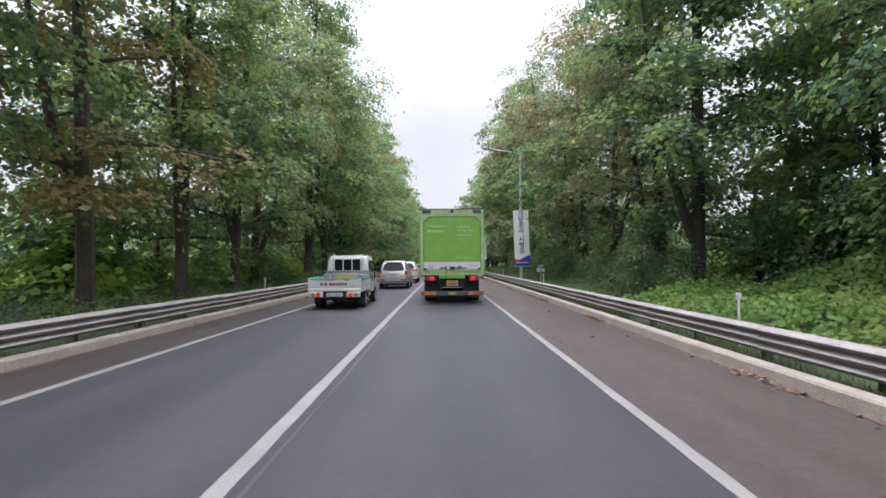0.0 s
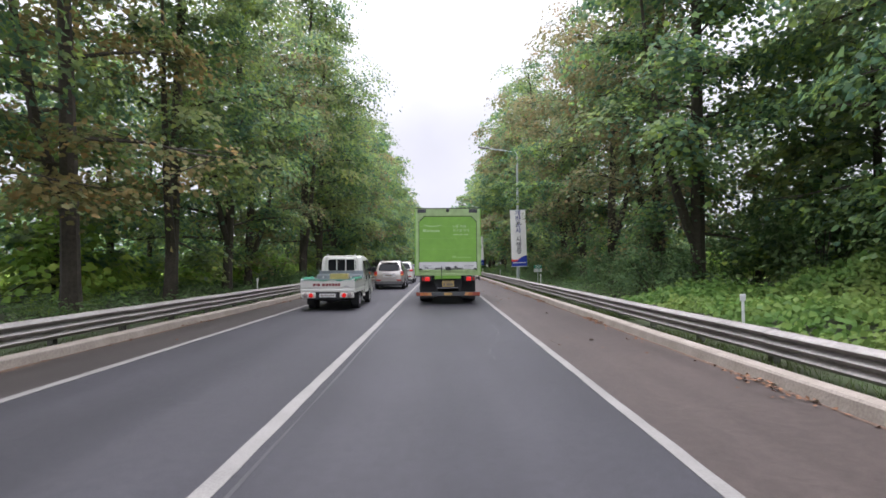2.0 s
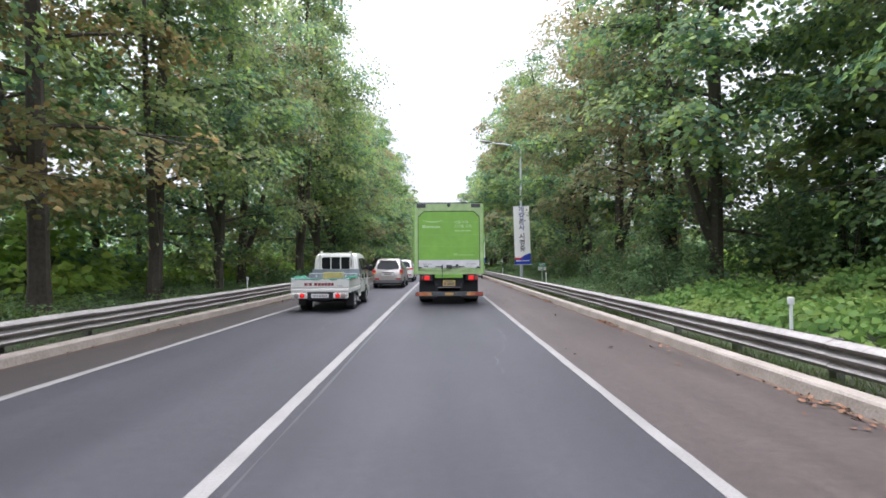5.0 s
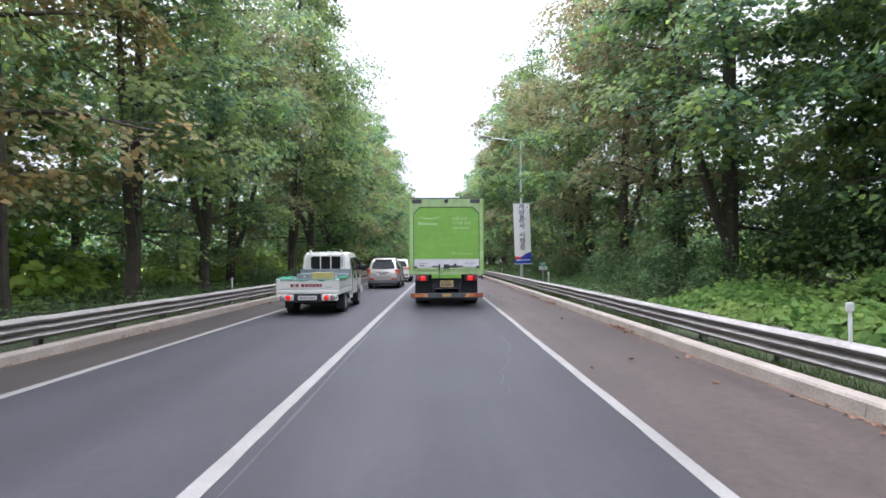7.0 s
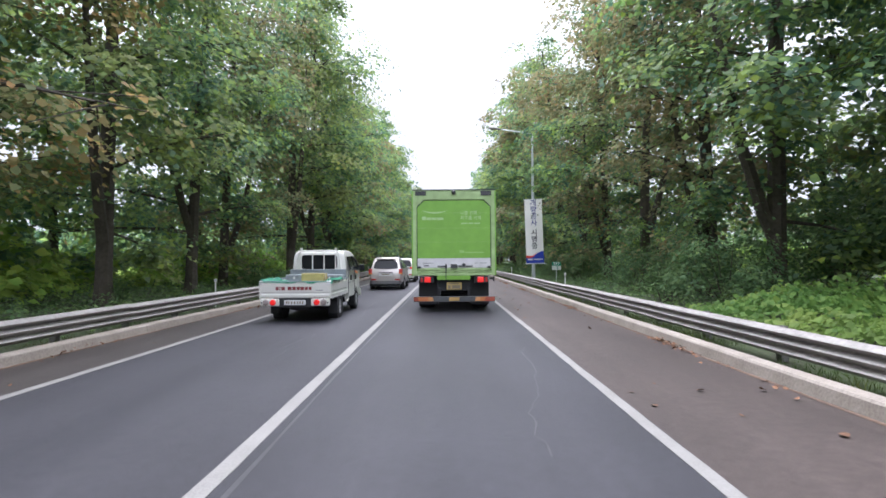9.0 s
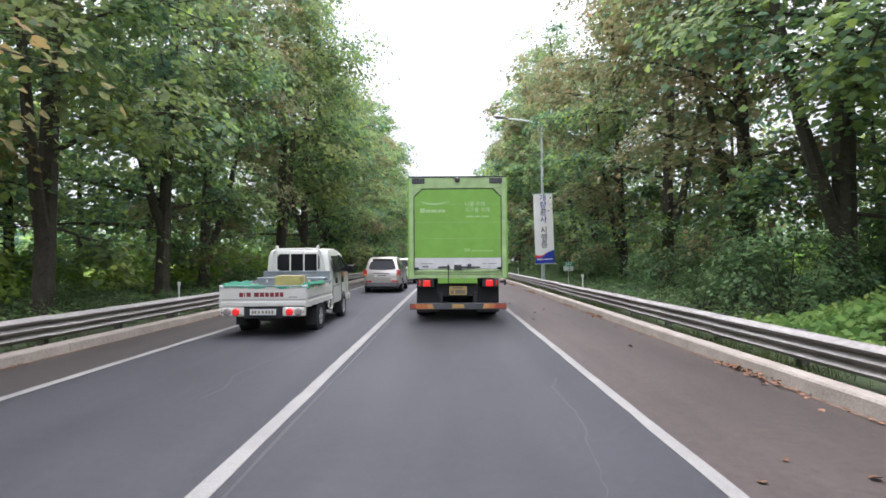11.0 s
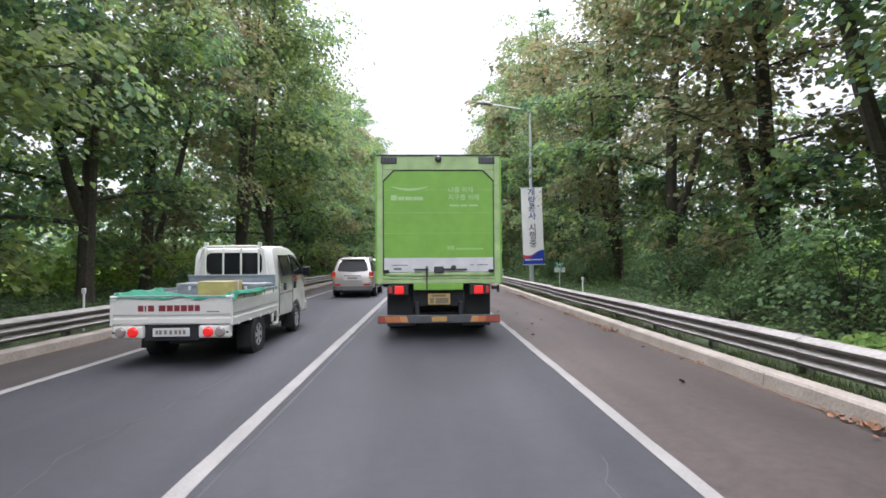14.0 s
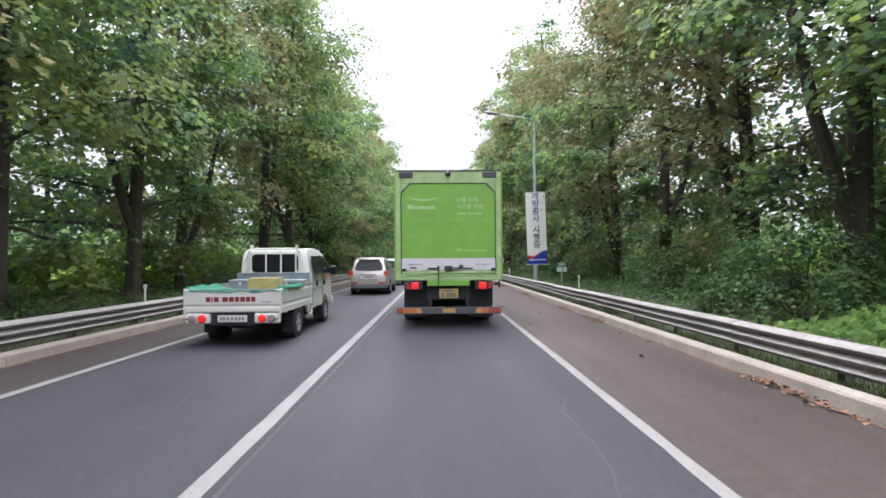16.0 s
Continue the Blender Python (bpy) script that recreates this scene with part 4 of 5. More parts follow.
    part("header_lamp", lathe([(0.065, 0.0), (0.06, -0.05), (0.035, -0.08)], (0.0, 0.0, 3.455), "y", 14), "steel_dark", T)
    # chassis
    part("chassis", boxes((-0.47, -0.36, 0.15, 8.3, 0.66, 0.92), (0.36, 0.47, 0.15, 8.3, 0.66, 0.92), (-0.5, 0.5, 0.14, 0.24, 0.6, 0.93), (-0.9, 0.9, 0.3, 6.2, 0.93, 1.05), bevel=0.01), "chassis", T, "black steel chassis")
    part("rear_crossmember", box(-0.49, 0.47, -0.006, 0.14, 0.925, 1.048, 0.012), "green", T)
    for s in (-1, 1):
        part("mud_flap", box(s * 0.74 - 0.28, s * 0.74 + 0.28, 0.30, 0.32, 0.20, 0.93, 0.006), "rubber", T, "black rubber mud flap")
        housing = part("tail_lamp", box(s * 0.79 - 0.20, s * 0.79 + 0.20, 0.02, 0.14, 0.835, 1.035, 0.015), "black_plastic", T, "black lamp housing")
        part("lit_glass", box(s * 0.765 - 0.09, s * 0.765 + 0.09, 0.0, 0.03, 0.850, 1.010, 0.02), "brake_red", housing, "lit red brake lamp")
        part("dark_glass", box(s * 0.935 - 0.035, s * 0.935 + 0.035, 0.005, 0.03, 0.865, 0.995, 0.012), "lamp_red", housing)
    part("side_marker", boxes((1.02, 1.16, 0.05, 0.1, 0.93, 0.99), (1.12, 1.17, 0.02, 0.07, 0.88, 1.02), bevel=0.01), "black_plastic", T)
    plate = part("number_plate", box(-0.215, 0.215, 0.07, 0.085, 0.64, 0.855, 0.006), "plate_yellow", T, "yellow plate with unreadable marks")
    part("plate_bar", boxes((-0.14, 0.13, 0.062, 0.071, 0.795, 0.83), (-0.18, -0.10, 0.062, 0.071, 0.665, 0.77), (-0.07, 0.18, 0.062, 0.071, 0.665, 0.77)), "plate_ink", plate)
    bump = part("bumper", box(-1.17, 1.17, -0.06, 0.06, 0.30, 0.45, 0.012), "bumper", T, "grey steel underrun bumper")
    for s in (-1, 1):
        outer = ("reflect_red", "faded red reflector")
        for i, (mt, lb) in enumerate((("reflect_pale", "pale orange reflector"), ("reflect_orange", "orange reflector"), ("reflect_orange", "orange reflector") if s < 0 else outer, outer)):
            a, b = sorted((s * (0.59 + 0.1425 * i), s * (0.59 + 0.1425 * (i + 1) - 0.004)))
            lean = 0.035 * s
            part("reflector", slab([(a, 0.32), (b, 0.32), (min(b + lean, 1.165) if s > 0 else b + lean, 0.435), (a + lean if s > 0 else max(a + lean, -1.165), 0.435)], "y", -0.066, -0.058), mt, bump, lb)
        part("bumper_bracket", boxes((s * 0.42 - 0.04, s * 0.42 + 0.04, 0.02, 0.2, 0.36, 0.70), bevel=0.008), "chassis", bump)
        for y, w, x in ((1.75, 0.50, 0.84), (7.35, 0.24, 0.90)):
            wheel(T, s * x, y, 0.42, w, s, 0.24, plain=True)
        part("side_guard", boxes((s * 1.13 - 0.02, s * 1.13 + 0.02, 2.5, 6.2, 0.45, 0.53), (s * 1.13 - 0.02, s * 1.13 + 0.02, 2.5, 6.2, 0.70, 0.78), (s * 1.11 - 0.02, s * 1.11 + 0.02, 2.7, 2.76, 0.45, 1.05), (s * 1.11 - 0.02, s * 1.11 + 0.02, 5.9, 5.96, 0.45, 1.05), bevel=0.006), "bumper", T)
    part("reflector", box(-0.145, 0.145, -0.066, -0.058, 0.33, 0.425), "reflect_yellow", bump, "yellow reflector")
    part("axle", rod([(-0.8, 1.75, 0.42), (0.8, 1.75, 0.42)], 0.09, 10), "chassis", T)
    # cab
    w = lambda y, z: 1.02 - 0.06 * max(0, z - 1.5)
    cab = part("cab", hull([(6.45, 0.65), (6.45, 2.25), (6.6, 2.42), (7.6, 2.45), (8.05, 2.2), (8.35, 1.5), (8.4, 0.65), (8.3, 0.45), (7.8, 0.45), (7.72, 0.72), (7.35, 0.88), (6.98, 0.72), (6.9, 0.6)], w, 0.05), "white_paint", T, "white truck cab")
    for s in (-1, 1):
        part("cab_window", side_sheet([(6.85, 1.55), (6.85, 2.2), (7.6, 2.2), (7.95, 1.9), (8.1, 1.55)], w, s), "glass", cab, "dark cab window")
        part("mirror_arm", rod([(s * 1.0, 8.1, 2.1), (s * 1.3, 8.2, 2.15), (s * 1.33, 8.2, 1.5)], 0.018, 6), "black_plastic", cab)
        part("mirror", box(s * 1.33 - 0.1, s * 1.33 + 0.1, 8.12, 8.2, 1.55, 2.0, 0.03), "black_plastic", cab, "black wing mirror")
    return T


box_truck(pose(0.139, TRUCK_Y, 0))


# ---------------------------------------------------------------- white crew-cab pickup
def pickup(at):
    P = thing("pickup_truck", "white crew-cab pickup truck with a loaded drop-side bed", "pickup truck", at=at)

    def w(y, z):
        return 0.845 - 0.165 * max(0.0, (z - 1.18) / 0.62) ** 1.3 - 0.10 * max(0.0, (y - 4.35) / 0.55) ** 2

    arch = [(3.75 + 0.37 * math.cos(a), 0.30 + 0.37 * math.sin(a)) for a in np.linspace(radians(18), radians(162), 9)]
    outline = [(2.42, 0.45), (2.42, 1.62), (2.47, 1.74), (2.6, 1.795), (3.2, 1.81), (3.72, 1.775), (4.0, 1.69), (4.3, 1.45), (4.55, 1.22), (4.74, 1.08), (4.86, 0.84), (4.88, 0.50), (4.80, 0.36), (4.2, 0.38)] + arch[1:-1] + [(3.34, 0.44)]
    cab = part("cab", hull(outline, w, 0.035), "white_paint", P, "white double cab", True)
    for s in (-1, 1):
        part("side_window", side_sheet([(2.74, 1.235), (2.70, 1.62), (3.36, 1.63), (3.41, 1.235)], w, s), "glass", cab, "dark tinted rear door window")
        part("side_window", side_sheet([(3.53, 1.235), (3.49, 1.63), (3.74, 1.615), (3.98, 1.50), (4.24, 1.28), (4.28, 1.20)], w, s), "glass", cab, "dark front door window")
        part("rain_visor", side_sheet([(3.50, 1.595), (3.49, 1.645), (3.76, 1.63), (4.02, 1.51), (4.28, 1.29), (4.24, 1.27), (3.97, 1.475), (3.73, 1.58)], w, s, 0.03), "black_plastic", cab)
        part("window_strip", side_sheet([(2.72, 1.215), (2.72, 1.235), (4.25, 1.215), (4.25, 1.195)], w, s, 0.016), "black_plastic", cab)
        part("decal", side_sheet([(3.56, 1.155), (3.54, 1.185), (3.72, 1.165), (4.02, 1.13), (4.02, 1.10), (3.75, 1.11)], w, s, 0.005), "decal_orange", cab, "orange door stripe")
        part("decal", side_sheet([(3.58, 1.165), (3.56, 1.195), (3.66, 1.19), (3.72, 1.168)], w, s, 0.007), "decal_red", cab, "red door stripe")
        part("decal", side_sheet([(3.56, 1.09), (3.56, 1.12), (3.70, 1.12), (3.75, 1.09)], w, s, 0.005), "cladding", cab)
        part("crease", side_sheet([(2.44, 0.855), (2.44, 0.875), (3.4, 0.90), (3.4, 0.88)], w, s, 0.004), "cladding", cab)
        for y in (3.445, 2.44):
            part("door_gap", side_sheet([(y, 0.5), (y, 1.2), (y + 0.012, 1.2), (y + 0.012, 0.5)], w, s, 0.002), "cladding", cab)
        for y in (2.80, 3.56):
            part("door_handle", side_sheet([(y - 0.03, 0.93), (y - 0.045, 1.0), (y - 0.03, 1.075), (y + 0.03, 1.075), (y + 0.045, 1.0), (y + 0.03, 0.93)], w, s, 0.03), "black_plastic", cab, "black door handle")
        part("side_repeater", side_sheet([(4.46, 0.93), (4.46, 0.965), (4.56, 0.965), (4.56, 0.93)], w, s, 0.012), "lamp_amber", cab, "amber side repeater")
        part("vent_slot", boxes(*[(s * 0.847 - 0.004, s * 0.847 + 0.004, 2.46, 2.60, z, z + 0.012) for z in (1.03, 1.08, 1.13)]), "cladding", cab)
        mir = part("mirror", box(s * 0.93 - 0.09, s * 0.93 + 0.09, 4.25, 4.33, 1.17, 1.38, 0.035), "black_plastic", cab, "black wing mirror")
        part("mirror_arm", rod([(s * 0.78, 4.25, 1.22), (s * 0.9, 4.29, 1.22)], 0.022, 6), "black_plastic", mir)
        part("mirror_glass", box(s * 0.93 - 0.07, s * 0.93 + 0.07, 4.243, 4.252, 1.19, 1.36, 0.002), "glass_light", mir)
        for y in (1.22, 3.75):
            wheel(P, s * 0.755, y, 0.29, 0.19, s, 0.185, 6)
        part("mud_flap", box(s * 0.75 - 0.11, s * 0.75 + 0.11, 0.80, 0.815, 0.14, 0.5, 0.004), "rubber", P)
        part("mud_flap", box(s * 0.75 - 0.11, s * 0.75 + 0.11, 3.28, 3.30, 0.14, 0.46, 0.004), "rubber", P)
        part("wheel_cover", lathe([(0.36, -0.12), (0.37, 0.0), (0.36, 0.12)], (s * 0.72, 1.22, 0.29), "x", 20), "chassis", P)
    # rear wall of the cab
    pane = [(-0.52, 1.35), (-0.52, 1.57), (-0.50, 1.63), (-0.45, 1.655), (0.45, 1.655), (0.50, 1.63), (0.52, 1.57), (0.52, 1.35), (0.50, 1.29), (0.45, 1.27), (-0.45, 1.27), (-0.50, 1.29)]
    rear = part("rear_window", slab(pane, "y", 2.398, 2.43), "glass", cab, "dark rear window")
    part("rubber_seal", boxes((-0.45, 0.45, 2.394, 2.425, 1.655, 1.668), (-0.45, 0.45, 2.394, 2.425, 1.257, 1.27)), "rubber", rear)
    guard = part("cab_guard", rod([(-0.66, 2.34, 1.0), (-0.62, 2.34, 1.5), (-0.56, 2.34, 1.74), (-0.48, 2.34, 1.785), (0.48, 2.34, 1.785), (0.56, 2.34, 1.74), (0.62, 2.34, 1.5), (0.66, 2.34, 1.0)], 0.024, 8), "white_paint", P, "white tube guard behind the cab", True)
    for x in (-0.495, -0.165, 0.165, 0.495):
        part("guard_bar", rod([(x, 2.30, 1.24), (x, 2.30, 1.74), (x, 2.34, 1.785)], 0.018, 8), "white_paint", guard)
    for s in (-1, 1):
        part("guard_post", box(s * 0.50 - 0.03, s * 0.50 + 0.03, 2.32, 2.40, 1.78, 1.87, 0.01), "white_paint", guard)
    part("headboard", boxes((-0.80, 0.80, 2.28, 2.33, 0.72, 1.25), (-0.80, 0.80, 2.26, 2.34, 1.225, 1.255), bevel=0.006), "bed_grey", P, "grey steel headboard")
    # drop-side bed
    part("bed_floor", boxes((-0.82, 0.82, 0.03, 2.3, 0.60, 0.66), bevel=0.006), "bed_grey", P, "grey steel bed floor")
    for s in (-1, 1):
        side = [(s * 0.855, 0.58), (s * 0.862, 0.68), (s * 0.848, 0.70), (s * 0.848, 0.74), (s * 0.860, 0.76), (s * 0.860, 0.93), (s * 0.845, 0.99), (s * 0.81, 0.99), (s * 0.81, 0.58)]
        flap = part("drop_side", slab(side, "y", 0.03, 2.30), "white_paint", P, "white ribbed drop side")
        part("side_rail", box(s * 0.838 - 0.016, s * 0.838 + 0.016, 0.05, 2.28, 0.988, 1.045, 0.006), "bed_grey", flap, "dark grey top rail")
        for y in (0.45, 0.95, 1.45, 1.95):
            part("rope_hook", rod([(s * 0.86, y, 0.94), (s * 0.875, y, 0.96), (s * 0.872, y, 1.0)], 0.007, 5), "zinc", flap)
        for y in (0.2, 0.7, 1.2, 1.7, 2.15):
            part("hinge", box(s * 0.862 - 0.012, s * 0.862 + 0.012, y, y + 0.09, 0.57, 0.60, 0.004), "white_panel", flap)
        part("corner_post", box(s * 0.85 - 0.02, s * 0.85 + 0.02, -0.01, 0.05, 0.58, 1.02, 0.008), "white_paint", P)
        part("latch", boxes((s * 0.815 - 0.045, s * 0.815 + 0.045, -0.022, 0.0, 0.93, 1.01), (s * 0.868 - 0.008, s * 0.868 + 0.008, 0.0, 0.03, 0.82, 0.99), bevel=0.006), "white_panel", P, "tailgate latch")
    gate = [(0.0, 0.60), (-0.012, 0.62), (-0.012, 0.68), (0.002, 0.70), (0.002, 0.725), (-0.012, 0.745), (-0.012, 0.93), (0.0, 0.985), (0.035, 0.985), (0.035, 0.60)]
    tail = part("tailgate", slab(gate, "x", -0.83, 0.83), "white_paint", P, "white ribbed tailgate")
    part("gate_edge", box(-0.80, 0.80, 0.0, 0.03, 0.982, 1.012, 0.005), "bed_grey", tail)
    letters = []
    for i, (x, ww) in enumerate(((-0.45, 0.075), (-0.36, 0.022), (-0.315, 0.085), (-0.17, 0.095), (-0.06, 0.085), (0.04, 0.075), (0.13, 0.085), (0.23, 0.075), (0.32, 0.07))):
        letters.append((1.04 * x, 1.04 * x + ww, -0.017, -0.011, 0.79, 0.875))
    for q in letters:
        part("letter_bar", box(*q), "letter_red", tail, "dark red wordmark bar")
    part("badge", box(0.50, 0.68, -0.017, -0.011, 0.775, 0.79), "cladding", tail)
    # rear lamps, plate, chassis
    for s in (-1, 1):
        hs = part("tail_lamp", box(s * 0.61 - 0.225, s * 0.61 + 0.225, -0.03, 0.10, 0.405, 0.585, 0.03), "white_paint", P, "white lamp housing")
        part("red_glass", lathe([(0.075, 0.0), (0.072, -0.025), (0.05, -0.04)], (s * 0.53, -0.025, 0.495), "y", 20), "brake_red", hs, "lit round red lamp")
        part("clear_glass", lathe([(0.075, 0.0), (0.072, -0.025), (0.05, -0.04)], (s * 0.70, -0.025, 0.495), "y", 20), "lamp_clear", hs, "clear round lamp")
        part("screw", lathe([(0.018, 0.0), (0.016, -0.012)], (s * 0.80, -0.028, 0.49), "y", 8), "black_plastic", hs)
    pl = part("number_plate", box(-0.26, 0.26, -0.02, -0.005, 0.43, 0.55, 0.005), "plate_white", P, "white plate with unreadable marks")
    for x in (-0.215, -0.165, -0.095, -0.02, 0.05, 0.11, 0.17):
        part("plate_bar", box(x, x + 0.036, -0.026, -0.019, 0.462, 0.52), "plate_ink", pl)
    part("chassis", boxes((-0.42, -0.34, 0.05, 4.6, 0.36, 0.56), (0.34, 0.42, 0.05, 4.6, 0.36, 0.56), (-0.40, 0.40, 0.02, 0.10, 0.36, 0.60), (-0.6, 0.6, 0.3, 2.3, 0.52, 0.60), (-0.7, -0.45, 1.75, 2.35, 0.26, 0.55), (0.45, 0.7, 1.75, 2.35, 0.26, 0.55), (-0.72, 0.72, 2.5, 3.3, 0.30, 0.46), bevel=0.012), "chassis", P, "black chassis with tanks")
    # unseen wheel-shaped disc, added to darken the shadow under the bed
    part("underbed_shade_disc", lathe([(0.20, -0.09), (0.27, -0.08), (0.285, 0.0), (0.27, 0.08), (0.20, 0.09)], (0.0, 0.55, 0.36), "z", 20), "rubber", P)
    part("axle", rod([(-0.7, 1.22, 0.29), (0.7, 1.22, 0.29)], 0.06, 8), "chassis", P)
    part("filler_bracket", rod([(0.83, 2.02, 0.58), (0.84, 1.98, 0.42), (0.84, 2.08, 0.36), (0.84, 2.28, 0.36), (0.84, 2.32, 0.44), (0.83, 2.30, 0.58)], 0.028, 8), "white_paint", P, "white tube step")
    part("front_bumper", box(-0.80, 0.80, 4.80, 4.95, 0.34, 0.58, 0.05), "white_paint", P)
    bm = bmesh.new()
    ring = [(-0.62, 4.02, 1.69), (0.62, 4.02, 1.69), (0.68, 4.52, 1.26), (-0.68, 4.52, 1.26)]
    lo = [bm.verts.new((x, y, z)) for x, y, z in ring]
    hi = [bm.verts.new((x, y + 0.014, z + 0.016)) for x, y, z in ring]
    for f in (lo, hi[::-1], *[(lo[i], hi[i], hi[(i + 1) % 4], lo[(i + 1) % 4]) for i in range(4)]):
        bm.faces.new(f)
    part("windscreen", bm, "glass", cab, "dark windscreen")
    return P


PICK_X, PICK_Y = -3.76, 17.6
pickup(pose(PICK_X, PICK_Y, 0))


def cargo(x, y, z=0.66):
    return pose(PICK_X + x, PICK_Y + y, z)


def tool_chest(at, w, d, h, mat, label):
    T = thing("tool_box", label, "box", "load on the pickup", at=at)
    b = part("body", box(-w / 2, w / 2, -d / 2, d / 2, 0, h - 0.06, 0.012), mat, T)
    part("lid", box(-w / 2 - 0.012, w / 2 + 0.012, -d / 2 - 0.012, d / 2 + 0.012, h - 0.065, h, 0.012), mat, T)
    part("clasp", boxes((-0.022, 0.022, -d / 2 - 0.025, -d / 2, h - 0.12, h - 0.05), bevel=0.006), "plate_white", T, "pale clasp")


tool_chest(cargo(0.44, 1.98), 0.66, 0.42, 0.45, "box_grey", "grey plastic tool box on the pickup bed")
tool_chest(cargo(-0.53, 1.95), 0.44, 0.42, 0.46, "box_grey", "grey plastic tool box beside the headboard")


def carton(at):
    T = thing("carton", "yellowed cardboard carton standing on the pickup bed", "box", "load on the pickup", at=at)
    part("body", box(-0.30, 0.30, -0.22, 0.22, 0, 0.62, 0.014), "card_yellow", T)
    part("flap", boxes((-0.30, 0.30, -0.225, 0.0, 0.618, 0.628), (-0.30, 0.30, 0.01, 0.225, 0.618, 0.628)), "card_yellow", T)
    part("tape", boxes((-0.305, 0.305, -0.02, 0.03, 0.6275, 0.6305), (0.298, 0.304, -0.02, 0.03, 0.46, 0.63)), "plate_white", T, "pale packing tape")


carton(cargo(0.09, 1.52, 0.535))


def tarpaulin():
    """A crumpled sheet laid over the rear of the bed, hanging over its edges."""
    gen = np.random.default_rng(5)
    nx, ny = 44, 40
    bm = bmesh.new()
    grid = []
    for j in range(ny):
        row = []
        v = j / (ny - 1)
        for i in range(nx):
            u = i / (nx - 1)
            x = -0.90 + 1.80 * u
            y = -0.025 + 1.27 * v * (1 + 0.7 * max(0.0, 2 * abs(u - 0.5) - 0.8)) + 0.03 * math.sin(6 * u) * v
            z = 1.0 - 0.10 * math.exp(-(x / 0.62) ** 4 - ((y - 0.75) / 0.62) ** 4) + 0.035 * noise.noise(Vector((x * 2.4, y * 2.4, 3))) + 0.022 * noise.noise(Vector((x * 8, y * 8, 1)))
            edge = max(0.0, abs(x) - 0.86)
            z += 0.055 * max(0.0, min(1.0, (abs(x) - 0.70) / 0.12)) * (0.0 if y < 0.06 else 1.0)
            z -= (1.2 + 0.8 * noise.noise(Vector((0, y * 4, 7)))) * edge + max(0.0, 0.0 - y) * (0.8 + 1.5 * noise.noise(Vector((x * 4, 0, 9))))
            row.append(bm.verts.new((x, y, z)))
        grid.append(row)
    for j in range(ny - 1):
        for i in range(nx - 1):
            bm.faces.new((grid[j][i], grid[j][i + 1], grid[j + 1][i + 1], grid[j + 1][i]))
    r = bmesh.ops.extrude_face_region(bm, geom=bm.faces[:])
    bmesh.ops.translate(bm, vec=(0, 0, 0.006), verts=[e for e in r["geom"] if isinstance(e, bmesh.types.BMVert)])
    ob = new("tarpaulin", mesh_of("tarpaulin", bm, "net_green", True))
    ob.matrix_world = cargo(0, 0, 0)
    tagged(ob, "crumpled bright green sheet covering the pickup bed", "tarpaulin", "load on the pickup")


tarpaulin()


